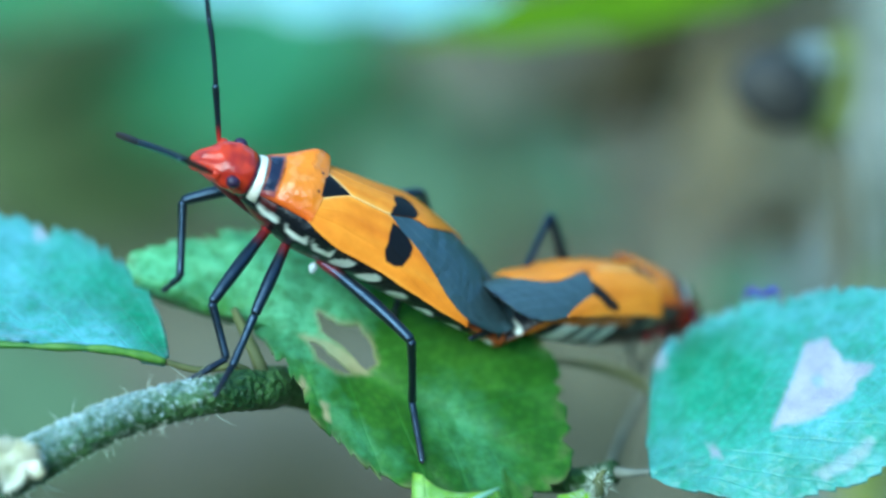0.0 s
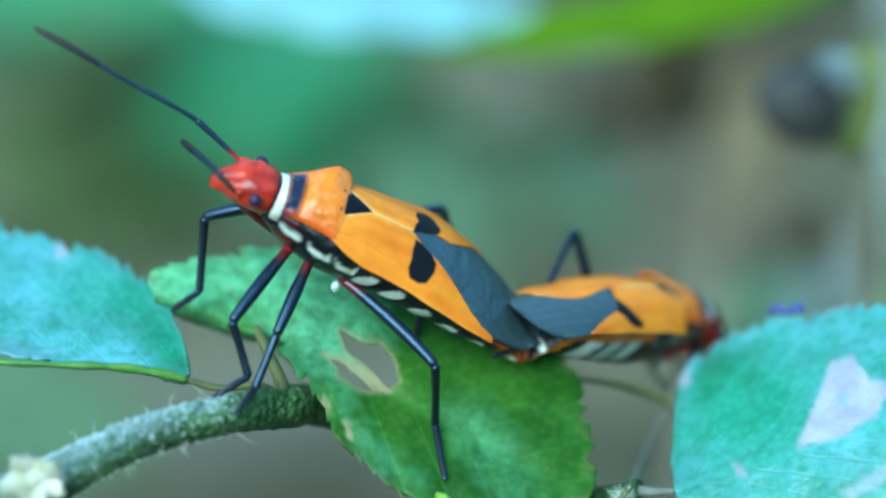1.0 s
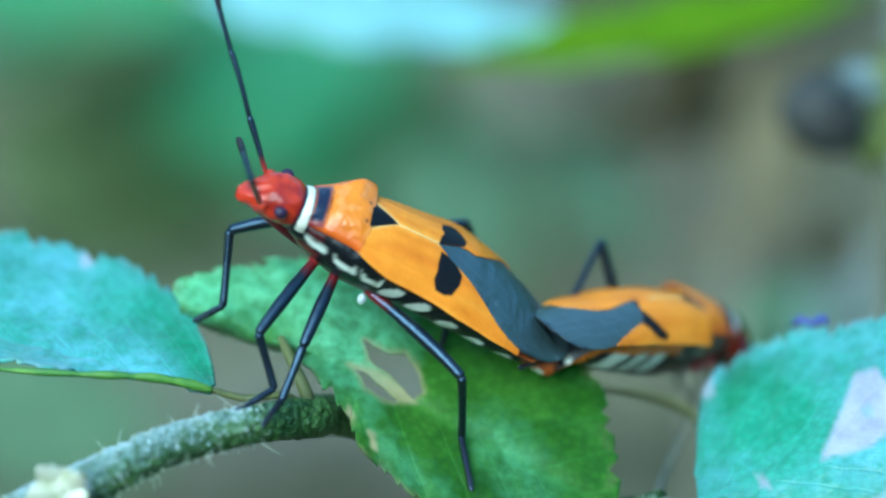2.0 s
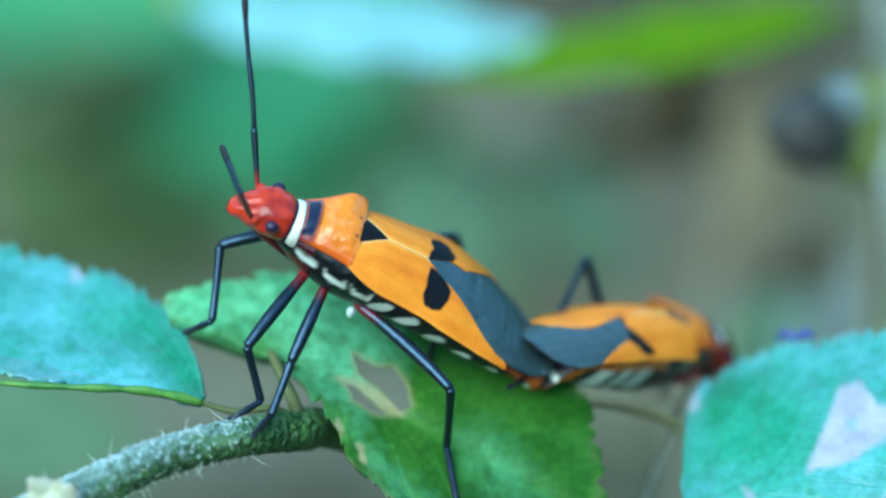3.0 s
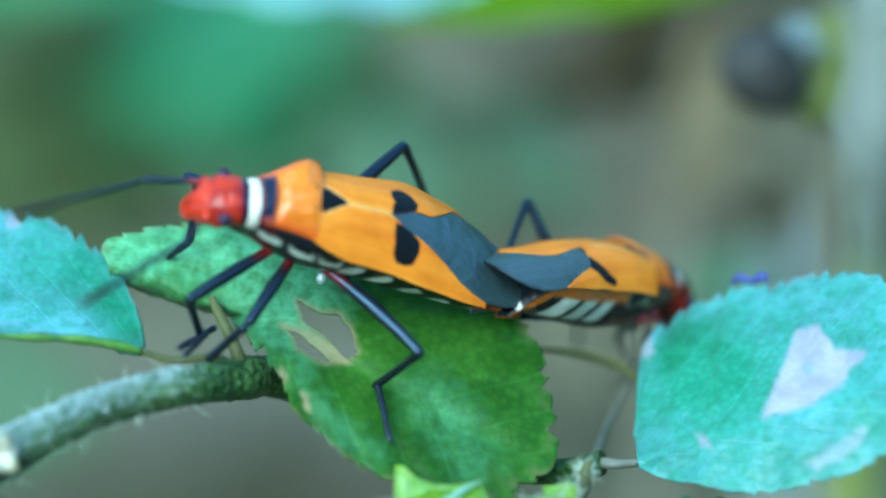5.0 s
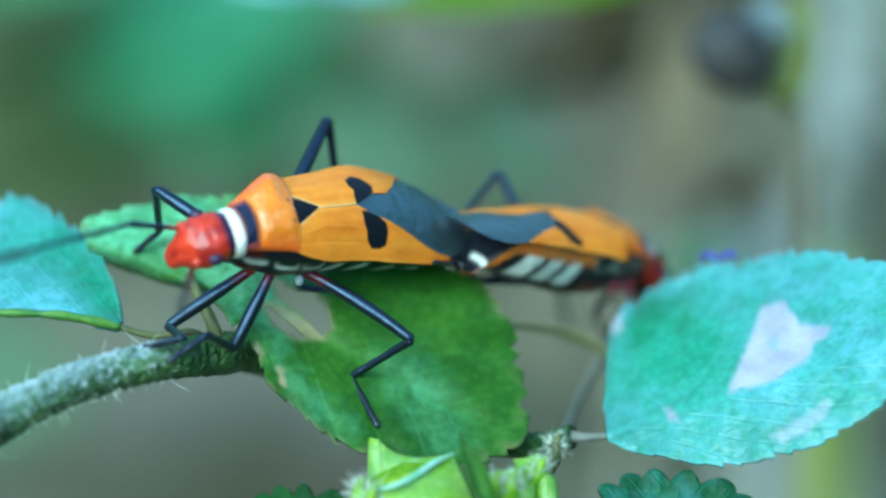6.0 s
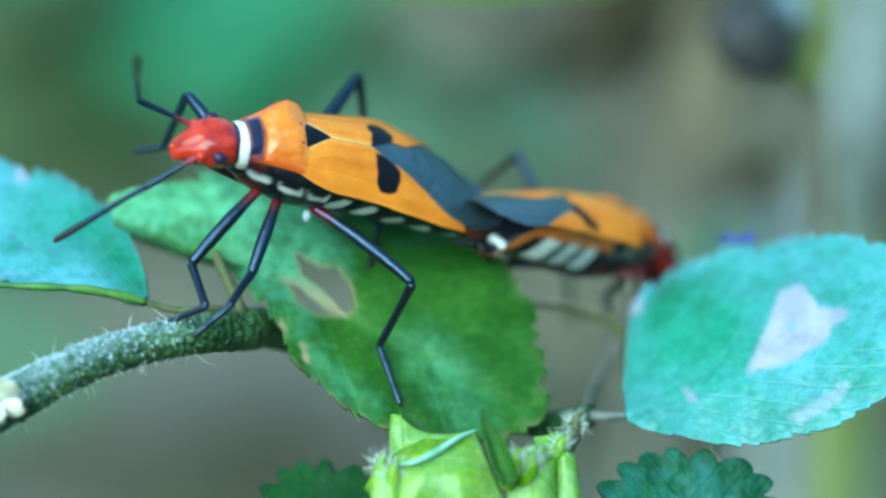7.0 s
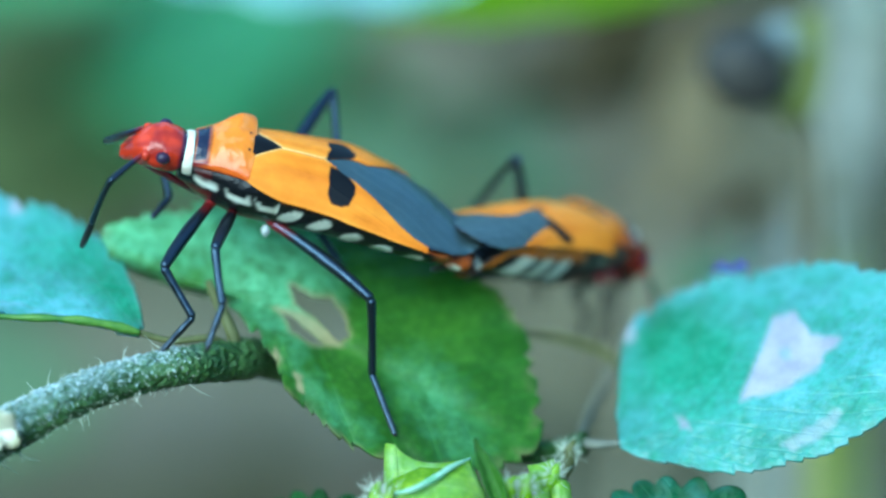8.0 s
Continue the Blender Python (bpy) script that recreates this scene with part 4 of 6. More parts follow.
    tube_part("stem", [(18.29, 25.00, 5.76), (19.67, 29.00, 3.05), (22.17, 48.00, -14.37), (26.72, 83.00, -79.03)], (0.4, 0.45, 0.6, 1.0), BEIGE_STALK, cap, "greyish beige stem")
    for b0, t0 in (((16.30, 24.00, 9.16), (17.88, 22.00, 9.67)), ((16.83, 24.00, 8.50), (18.26, 21.00, 8.56))):
        b0, t0 = np.array(b0), np.array(t0)
        leaf_part("sepal", cap, GREY_SEPAL, "pale sepal", 0.1, base=b0, tip=t0, left=np.array((-0.3, 0.2, 0.5)), right=np.array((0.3, -0.2, -0.5)), wl_keys=((0, 0.5), (0.5, 1), (1, 0.1)), wr_keys=((0, 0.5), (0.5, 1), (1, 0.1)), cup=0.2, nu=20, nv=6)


# ---- the bugs ----
BLACK, WHITE, ORANGE, RED, RUST = (0.006, 0.007, 0.010), (0.66, 0.72, 0.66), (0.74, 0.25, 0.016), (0.46, 0.034, 0.012), (0.30, 0.07, 0.015)
SLATE = (0.042, 0.068, 0.080)


def keyed(x, keys):
    """Smooth value along the body; keys run from the head (x large) to the tail."""
    k = sorted(keys)
    xs = np.linspace(k[0][0], k[-1][0], 240)
    ys = np.interp(xs, [a for a, _ in k], [b for _, b in k])
    ker = np.hanning(25) / np.hanning(25).sum()
    ys = np.convolve(np.pad(ys, 12, "edge"), ker, "valid")
    return np.interp(x, xs, ys)


def half_width(x):
    return keyed(x, ((3.1, 0.95), (2.7, 1.05), (0.65, 1.72), (-1.6, 1.86), (-3.5, 2.08), (-5.5, 1.9), (-7.0, 1.45), (-7.9, 0.95), (-8.4, 0.35)))


def ridge(x):
    return keyed(x, ((3.1, 0.9), (2.7, 1.02), (1.0, 1.42), (-0.5, 1.5), (-2.3, 1.45), (-4.0, 1.2), (-6.0, 0.6), (-8.4, -0.32)))


def margin(x):
    return keyed(x, ((3.1, 0.35), (1.0, 0.42), (-0.5, 0.55), (-3.0, 0.5), (-5.6, 0.15), (-8.4, -0.45)))


def middle(x, bend):
    return bend * np.clip((-2.6 - x) / 5.8, 0, None) ** 1.6


def back(x, y, bend, lift=0.0):
    """A point of the back at x along and y across the body."""
    off = y - middle(x, bend)
    w = np.clip(np.abs(off) / half_width(x), 0, 1.2)
    z = ridge(x) - (ridge(x) - margin(x)) * w ** 2.2 + lift - 0.06 * off
    return np.stack([x, y, z], -1)


def blend(a, b, f):
    f = np.asarray(f)[..., None]
    return np.asarray(a) * (1 - f) + np.asarray(b) * f


def capped_tube(name, length, radii, parent, mat, tints, label="", n=14, bend=0.0):
    """A limb piece from its joint at the origin along +x, with rounded ends."""
    s = 0.5 - 0.5 * np.cos(np.linspace(0, np.pi, 34))
    r = np.interp(s, np.linspace(0, 1, len(radii)), radii)
    r = r * np.clip(np.minimum(s, 1 - s) * length / 0.13, 0.0, 1) ** 0.5 + 0.004
    path = np.stack([-0.07 + s * (length + 0.14), 0 * s, bend * 4 * s * (1 - s)], -1)
    pts = tube_points(path, r, n)
    t = np.array([np.interp(s, np.linspace(0, 1, len(tints)), [c[k] for c in tints]) for k in range(3)]).T
    return grid_part(name, pts, mat, parent, label, tint=np.repeat(t[:, None, :], n, 1), close=True, caps=True)


def build_bug(label, size, bend, tail_length, rise, nod, marks):
    """One bug about its scutellum: x to the head, y to its left, z up. Returns it and its limb pieces."""
    bug = new("cotton_stainer_bug")
    tagged(bug, label, "insect", "pair of mating bugs")

    def fix(pts):
        """Own size of the bug, and its own length of tail."""
        p = pts.copy()
        if marks:
            p[..., 2] -= 0.15 * np.clip((-1.8 - p[..., 0]) / 2.5, 0, 1) * np.clip(p[..., 1] + 2.0, 0, None)
        p[..., 2] += rise * np.clip(-2.2 - p[..., 0], 0, None)
        p[..., 0] = np.where(p[..., 0] < -2.2, -2.2 + (p[..., 0] + 2.2) * tail_length, p[..., 0])
        return p * size

    # abdomen and thorax under the wings
    end = -6.8 if marks else -8.15
    x = np.linspace(3.15, end, 210)[:, None]
    th = np.linspace(0, 2 * np.pi, 90, endpoint=False)[None, :]
    hw = half_width(x) - 0.12
    zt, zm = ridge(x) - (0.30 if marks else 0.45), margin(x) - 0.10
    zb = keyed(x, ((3.15, -0.60), (2.2, -1.30), (0.5, -1.65), (-1, -1.6), (-3, -1.45), (-5.5, -1.25), (-7.3, -1.15), (-8.15, -0.8)))
    if marks:
        zb = zb - 0.42 * np.clip((1.0 - x) / 2, 0, 1)
        sink = 1.9 * np.clip((-5.0 - x) / 1.3, 0, 1)
        zt, zm = zt - sink, zm - sink
    taper = np.clip((x - end + 0.15) / (2.8 if marks else 0.8), 0.15, 1) ** 0.5
    y = middle(x, bend) + hw * taper * np.sign(np.cos(th)) * np.abs(np.cos(th)) ** 0.65
    s = np.sin(th)
    z = np.where(s > 0, zm + (zt - zm) * s, zm + (zm - zb) * np.sign(s) * np.abs(s) ** 0.85)
    z = z - 0.06 * (y - middle(x, bend))
    X = x + 0 * th
    pts = np.stack([X, y, z], -1)
    # segment joints as shallow grooves
    groove = 0.05 * np.exp(-(((X + 0.9) / 1.18 + 0.45 * (z - zm) / 1.18) % 1.0 - 0.02) ** 2 / 0.002) * (X < -0.6)
    pts[..., 1] -= np.sign(np.cos(th)) * groove
    tint = np.broadcast_to(np.array(BLACK), pts.shape).copy()
    low = zm - z
    tho = (X > -0.75).astype(float)
    pale, dark = 0 * X, 0 * X
    for cx, cz, rx, rz in ((2.35, -0.20, 0.38, 0.42), (1.02, 0.00, 0.48, 0.38), (-0.18, 0.16, 0.45, 0.38)):
        up = np.where(low < cz, 0.45, 1.0)
        lobe_d = (np.abs((X - cx + 0.45 * (low - cz)) / rx) ** 2.4 + np.abs((low - cz) * up / rz) ** 2.4) ** (1 / 2.4) - 1
        lobe_d = lobe_d * 0.46 + 0.05 * vnoise(pts, 2.3, cx)
        rim_w = (0.09 if marks else 0.03) + (0.06 if marks else 0.36) * np.clip((low - cz + 0.05) / rz, 0, 1)
        pale = np.maximum(pale, step(lobe_d - rim_w, 0.04) * (1.0 if marks else step(np.abs(X - cx + 0.45 * (low - cz)) - 0.46, 0.08)))
        dark = np.maximum(dark, step(lobe_d, 0.035))
    if not marks:
        pale = pale * np.clip((low - 0.12) / 0.18, 0, 1)
    tint = blend(tint, (0.25, 0.30, 0.24) if marks else WHITE, tho * pale * (1 - dark) * (X < 2.95))
    if not marks:
        tint = blend(tint, (0.045, 0.006, 0.008), tho * dark * (X > 1.8))
    # white bands on the abdomen
    if marks:
        ph = ((X + 0.95) / 1.18 + 0.30 * low) % 1.0
        lens = np.maximum(np.abs(ph - 0.45) - 0.35, np.abs(low - 0.95) * 0.55 - 0.36)
        white = (1 - tho) * step(lens, 0.05) * ((X < -1.5) & (X > -4.9))
        white = np.maximum(white, step(np.hypot((X + 6.05) / 0.09, (z + 1.28) / 0.20) - 1, 0.3) * (y < -0.6))
    else:
        white = 0 * X
        for cx, cz in ((-1.25, 0.84), (-2.45, 0.86), (-3.70, 0.92), (-4.98, 0.92), (-6.2, 0.86)):
            d = np.hypot((X - cx - 0.65 * (low - cz)) / 0.33, (low - cz) / 0.42) - 1 + 0.25 * vnoise(pts, 2.0, cx)
            white = np.maximum(white, (1 - tho) * step(d * 0.3, 0.03))
    tint = blend(tint, WHITE, white)
    rim = (1 - tho) * step(np.abs(low - (0.22 if marks else -0.02)) - (0.30 if marks else 0.10), 0.06)
    tint = blend(tint, (0.50, 0.15, 0.012) if marks else RUST, rim)
    tail = step(X + 7.2, 0.25) * (1 - white)
    tint = blend(tint, (0.34, 0.10, 0.02), tail * 0.8)
    belly = step(np.where(X > 1.75, 0.72, 1.35) - low, 0.1) * tho
    tint = blend(tint, (0.10, 0.012, 0.01), belly)
    grid_part("abdomen", fix(pts), SHELL, bug, "black abdomen with white side bands", tint=tint, close=True, caps=True)

    # forewings: leathery part of each
    for side, name in ((1, "forewing"), (-1, "forewing")):
        if marks:
            inner, spot = marks[side]
        elif side > 0:
            inner = ((0.62, 0.58), (-0.5, -0.03), (-2.1, 0.02), (-2.82, 0.46), (-3.5, 0.74), (-4.26, 1.12), (-4.76, 1.39), (-5.44, 1.78), (-6.04, 2.0), (-6.7, 2.12))
            spot = [(-2.36, 0.34), (-2.35, 0.81), (-2.41, 1.03), (-2.40, 1.37), (-2.61, 1.66), (-2.99, 1.70), (-3.29, 1.62), (-3.47, 1.19), (-3.45, 0.85), (-3.09, 0.54), (-2.71, 0.38)]
        else:
            inner = ((0.62, -0.66), (-0.5, 0.06), (-2.0, 0.10), (-2.41, 0.01), (-3.1, -0.31), (-3.5, -0.37), (-3.93, -0.33), (-4.55, -0.70), (-5.29, -1.30), (-6.0, -1.52))
            spot = [(-2.27, -1.05), (-2.25, -0.70), (-2.36, -0.52), (-2.24, -0.30), (-2.17, 0.13), (-2.71, -0.10), (-3.29, -0.38), (-3.40, -0.72), (-3.09, -1.11), (-2.69, -1.27)]
        xe = inner[-1][0]
        u = np.linspace(0.72, xe, 200)
        k = sorted(inner)
        yi = np.interp(u, [a for a, _ in k], [b for _, b in k])
        yo = middle(u, bend) + side * (half_width(u) + 0.02) * (1.0 if side > 0 else 1.03)
        if side > 0:
            yo = yo - 0.32 * np.clip((u + 0.9) / 1.6, 0, 1) ** 1.5
        v = np.linspace(0, 1, 60)
        Xw = np.repeat(u[:, None], 60, 1)
        Yw = yi[:, None] + (yo - yi)[:, None] * v
        W = back(Xw, Yw, bend, 0.02 if side > 0 else 0.012)
        W[..., 2] += 0.05 * np.clip(v - 0.9, 0, 1) * 6 * (1 - v) + 0.02 * np.exp(-((v - 0.42 + 0.03 * Xw) / 0.03) ** 2) - 0.02 * np.exp(-((v - 0.68 + 0.02 * Xw) / 0.02) ** 2)
        base = blend(ORANGE, (0.86, 0.40, 0.06), np.clip(0.55 * np.exp(-(v / 0.10) ** 2) * (Xw > -2.4) + 0.25 * np.exp(-((v - 0.97) / 0.03) ** 2), 0, 1))
        base = blend(base, (0.70, 0.16, 0.015), 0.35 * np.exp(-((v - 0.86) / 0.08) ** 2) * np.clip((Xw + 2.0) / 3, 0, 1))
        streak = vnoise(np.stack([0.35 * Xw, 2.6 * Yw, 0 * Xw], -1), 1.0, 4.0 + side)
        base = blend(base, (0.60, 0.165, 0.010), 0.55 * np.clip(1.6 * streak, 0, 1))
        base = blend(base, (0.84, 0.38, 0.045), 0.45 * np.clip(-1.6 * streak + 0.5 * np.clip((Xw + 1.6) / 2, 0, 1) * (v < 0.5), 0, 1))
        pale = np.exp(-(np.abs(Yw - yi[:, None]) / 0.055) ** 2) * (Xw < 0.66) * (Xw > -2.3)
        base = blend(base, (0.80, 0.62, 0.30), 0.8 * pale)
        base = blend(base, BLACK, step(poly_dist(spot, Xw, Yw - 0.0), 0.03))
        grid_part(name, fix(W), WING, bug, "orange leathery forewing with a black spot", tint=base, thick=0.05)
    # membranes: the left one lies over the right one
    lk = ((-1.93, 0.12), (-2.47, 0.43), (-3.13, 0.67), (-3.69, 0.90), (-4.31, 1.21), (-4.97, 1.60), (-5.45, 1.88), (-6.04, 2.10), (-6.7, 2.16), (-7.66, 2.02), (-8.2, 1.80), (-8.6, 1.52), (-8.85, 1.20), (-8.98, 0.85))
    rk = ((-1.93, 0.10), (-2.41, -0.03), (-3.1, -0.36), (-3.5, -0.42), (-3.93, -0.38), (-4.55, -0.75), (-5.29, -1.35), (-6.0, -1.50), (-6.7, -1.20), (-7.5, -0.62), (-8.02, -0.28), (-8.5, 0.02), (-8.85, 0.36), (-8.98, 0.65))
    if marks:
        lk, rk = marks["left"], marks["right"]
    for name, lift, shrink in (("wing_membrane", 0.012, 1.0), ("wing_membrane", -0.05, 0.93)):
        u = np.linspace(lk[0][0], lk[-1][0], 190)
        ya = np.interp(u, [a for a, _ in sorted(lk)], [b for _, b in sorted(lk)])
        yb = np.interp(u, [a for a, _ in sorted(rk)], [b for _, b in sorted(rk)])
        cen = (ya + yb) / 2
        v = np.linspace(-1, 1, 60)
        Xw = np.repeat(u[:, None], 60, 1)
        Yw = cen[:, None] + (ya - yb)[:, None] / 2 * v * shrink
        W = back(Xw, Yw, bend, lift)
        vein = np.exp(-(((Yw - middle(Xw, bend)) * 2.2 + 0.25 * Xw + 0.2 * np.sin(2 * Xw)) % 1.0 - 0.5) ** 2 / 0.006)
        W[..., 2] += 0.008 * vein
        base = blend((0.044, 0.064, 0.062) if marks else SLATE, (0.070, 0.100, 0.112), 0.6 * vein)
        edge = np.maximum(np.exp(-((1 - np.abs(v)) / 0.07) ** 2) * (Xw < -6.6), np.clip((u[-1] + 0.18 - Xw) / 0.15, 0, 1))
        base = blend(base, (0.012, 0.010, 0.010), 0.85 * edge)
        grid_part(name, fix(W), MEMBRANE, bug, "dark slate wing membrane", tint=base, thick=0.03)
    # scutellum
    u = np.linspace(0, 1, 40)
    v = np.linspace(-1, 1, 40)
    Xs = 0.66 - 1.14 * np.repeat(u[:, None], 40, 1)
    Ys = 0.63 * (1 - u)[:, None] * v - 0.05 * (1 - u)[:, None]
    W = back(Xs, Ys, bend, 0.05)
    W[..., 2] += 0.05 * (1 - u)[:, None] * (1 - v ** 2)
    grid_part("scutellum", fix(W), WING, bug, "black triangular scutellum", tint=np.broadcast_to(np.array(BLACK), W.shape), thick=0.05)

    # pronotum
    u = np.linspace(0, 1, 90)[:, None]
    v = np.linspace(-1, 1, 90)[None, :]
    Xp = 2.78 - 2.13 * u - 0.12 * u * (1 - v ** 2) + 0 * v
    wp = keyed(Xp, ((2.8, 1.02), (2.4, 1.16), (1.6, 1.50), (0.95, 1.76), (0.55, 1.60)))
    wn = keyed(Xp, ((2.8, 0.90), (2.0, 1.06), (1.0, 1.30), (0.55, 1.42)))
    Yp = np.where(v > 0, wn * v, wp * v) - 0.28 * u * np.clip(0.4 - v, 0, 1)
    W = back(Xp, np.where(v > 0, wn * v, wp * v * 0.90), bend, 0.04)
    W[..., 1] = Yp
    W[..., 2] += (0.0 if marks else 0.04) * np.exp(-((np.abs(v) - 0.93) / 0.06) ** 2) - 0.05 * np.clip((np.abs(v) - 0.95) / 0.05, 0, 1) - 0.10 * np.exp(-((u - 0.30) / 0.05) ** 2) * (1 - v ** 2)
    W[..., 2] += (0.02 if marks else 0.16) * np.sin(np.pi * u ** 1.4) * (1 - v ** 4) + (0.05 * vnoise(W, 2.0, 1.0) + 0.025 * vnoise(W, 6.0, 1.0)) * np.clip((1 - u) * 5, 0, 1) * np.clip((1 - np.abs(v)) * 4, 0, 1)
    W[..., 2] += (-0.10 if marks else 0.42) * np.exp(-((v + 0.80) / 0.35) ** 2 - ((u - 0.75) / 0.35) ** 2)
    tint = np.broadcast_to(np.array((0.72, 0.225, 0.014)), W.shape).copy()
    tint = blend(tint, (0.56, 0.075, 0.010), np.clip((np.abs(v) - 0.55) / 0.45, 0, 1) * 0.8 + 0 * u)
    tint = blend(tint, (0.80, 0.40, 0.14), 0.35 * np.clip(3 * vnoise(W, 2.5, 6.0), 0, 1) * (1 - v ** 2))
    band = np.maximum(np.abs(Xp - 2.52) - 0.23, np.abs(Yp) - 0.80)
    tint = blend(tint, (0.015, 0.02, 0.05), step(band, 0.04))
    tint = blend(tint, (0.10, 0.012, 0.05), step(np.maximum(np.abs(Xp - 2.51) - 0.29, np.abs(Yp) - 0.95), 0.05) * (1 - step(band, 0.04)) * 0.8)
    for sy in (-1, 1):
        tint = blend(tint, BLACK, step(np.hypot(Xp - 0.80, Yp - 0.42 * sy) - 0.06, 0.03))
    if marks:
        W[..., 1] *= -1
    grid_part("pronotum", fix(W), HEAD_SHELL, bug, "glossy orange pronotum with a blue-black band", tint=tint, thick=0.08)

    # white collar
    u = np.linspace(0, 1, 14)[:, None]
    th = np.linspace(0, 2 * np.pi, 64, endpoint=False)[None, :]
    swell = 0.03 * np.sin(np.pi * u)
    W = np.stack([3.12 - 0.38 * u + 0.10 * np.sin(th), (0.94 + 0.05 * u + swell) * np.cos(th), 0.28 + (0.66 + 0.12 * u + swell) * np.sin(th)], -1)
    ring = np.broadcast_to(np.array((0.82, 0.82, 0.74)), W.shape)
    if marks:
        ring = blend((0.30, 0.05, 0.015), ring, np.clip(np.sin(th) * 2.5 - 1.0, 0, 1) + 0 * u)
    grid_part("collar", fix(W), SHELL, bug, "pale ring behind the head", tint=ring, close=True, caps=True)

    # head, nodding about its neck
    ca, sa = np.cos(radians(nod)), np.sin(radians(nod))

    def nodded(p):
        q = p - (3.1, 0, 0.3)
        return fix(np.stack([q[..., 0] * ca + q[..., 2] * sa, q[..., 1], q[..., 2] * ca - q[..., 0] * sa], -1) + (3.1, 0, 0.3))

    u = np.linspace(0, 1, 60)[:, None]
    th = np.linspace(0, 2 * np.pi, 60, endpoint=False)[None, :]
    Xh = 3.0 + 2.45 * u + 0 * th
    rw = keyed(Xh, ((3.0, 0.84), (3.4, 0.98), (3.9, 1.06), (4.35, 0.96), (4.7, 0.82), (5.0, 0.56), (5.3, 0.44), (5.45, 0.20)))
    rh = keyed(Xh, ((3.0, 0.64), (3.5, 0.80), (4.1, 0.80), (4.7, 0.62), (5.1, 0.50), (5.35, 0.36), (5.45, 0.16)))
    zc = keyed(Xh, ((3.0, 0.32), (4.0, 0.34), (4.7, 0.16), (5.1, -0.06), (5.42, -0.32)))
    W = np.stack([Xh, rw * np.cos(th), zc + rh * np.sin(th)], -1)
    W[..., 2] -= 0.06 * np.exp(-((np.abs(np.cos(th)) - 0.28) / 0.06) ** 2) * np.clip((Xh - 4.1), 0, 1) * (np.sin(th) > 0)
    top = np.clip(np.sin(th), 0, 1)
    W[..., 2] += (0.06 * vnoise(W, 1.9, 4.0) + 0.03 * vnoise(W, 5.0, 2.0)) * top * np.clip((Xh - 3.3) * 2, 0, 1)
    # raised brow between the antennae and a furrow on each side of the snout
    W[..., 2] += top * (0.10 * np.exp(-((Xh - 4.45) / 0.22) ** 2) * np.abs(np.cos(th)) - 0.09 * np.exp(-((np.abs(np.cos(th)) - 0.45) / 0.12) ** 2) * np.clip((Xh - 4.5) * 2, 0, 1))
    W[..., 1] *= 1 + 0.06 * vnoise(W, 3.0, 7.0)
    tint = blend(RED, (0.10, 0.006, 0.008), np.clip(-np.sin(th) * 1.6 + 0.10, 0, 1) + 0 * u)
    tint = blend(tint, (0.60, 0.05, 0.015), 0.6 * np.clip(vnoise(W, 1.6, 9.0) * 2.5, 0, 1))
    tint = blend(tint, (0.20, 0.008, 0.012), 0.6 * np.clip(-vnoise(W, 2.2, 5.0) * 2.5, 0, 1))
    tint = blend(tint, (0.012, 0.010, 0.035), step(Xh - 3.30, 0.06) * 0.95)
    if marks:
        tint = 0.55 * tint
    head = grid_part("head", nodded(W), HEAD_SHELL, bug, "glossy wrinkled red head", tint=tint, close=True, caps=True)
    for sy in (1, -1):
        th2 = np.linspace(0.01, np.pi - 0.01, 16)[:, None]
        ph2 = np.linspace(0, 2 * np.pi, 22, endpoint=False)[None, :]
        e = np.stack([3.92 + 0.27 * np.cos(th2) + 0 * ph2, sy * 0.95 + 0.25 * np.sin(th2) * np.cos(ph2), 0.60 + 0.24 * np.sin(th2) * np.sin(ph2)], -1)
        grid_part("eye", nodded(e), EYE, head, "dark blue-black compound eye", tint=np.broadcast_to(np.array((0.025, 0.012, 0.045)), e.shape), close=True, caps=True)
        tub = np.array((4.50, sy * 0.74, 0.36))
        p = tube_points(smooth_path([tub, tub + (0.14, sy * 0.04, 0.03), tub + (0.26, sy * 0.05, 0.04)], 8), np.array((0.22, 0.25, 0.25, 0.23, 0.20, 0.17, 0.12, 0.05)), 14)
        grid_part("antenna_socket", nodded(p), HEAD_SHELL, head, "", tint=np.broadcast_to(np.array(RED), p.shape), close=True, caps=True)
    # waxy scale at the root of the hind leg
    p = tube_points(smooth_path([(-0.55, 1.35, -1.35), (-0.62, 1.45, -1.62), (-0.66, 1.48, -1.82)], 10), np.array((0.05, 0.12, 0.16, 0.17, 0.16, 0.15, 0.13, 0.10, 0.07, 0.02)), 12)
    grid_part("waxy_scale", fix(p), SHELL, bug, "small bluish-white waxy scale", tint=np.broadcast_to(np.array((0.6, 0.7, 0.75)), p.shape), close=True, caps=True)
    for hx, hy, hz in ((1.64, 0.90, -1.24), (0.72, 1.06, -1.25), (-0.77, 1.25, -1.26), (2.40, -0.90, -1.10), (1.29, -1.22, -1.08), (-0.75, -1.20, -1.20)):
        p = tube_points(smooth_path([(hx, hy * 0.55, hz + 0.62), (hx, hy * 0.85, hz + 0.22), (hx, hy, hz), (hx, hy * 1.04, hz - 0.10)], 12), np.interp(np.linspace(0, 1, 12), (0, 0.5, 0.85, 1), (0.30, 0.27, 0.19, 0.04)), 14)
        grid_part("coxa", fix(p), GLOSS, bug, "dark red leg root", tint=np.broadcast_to(np.array((0.20, 0.012, 0.010)), p.shape), close=True, caps=True)
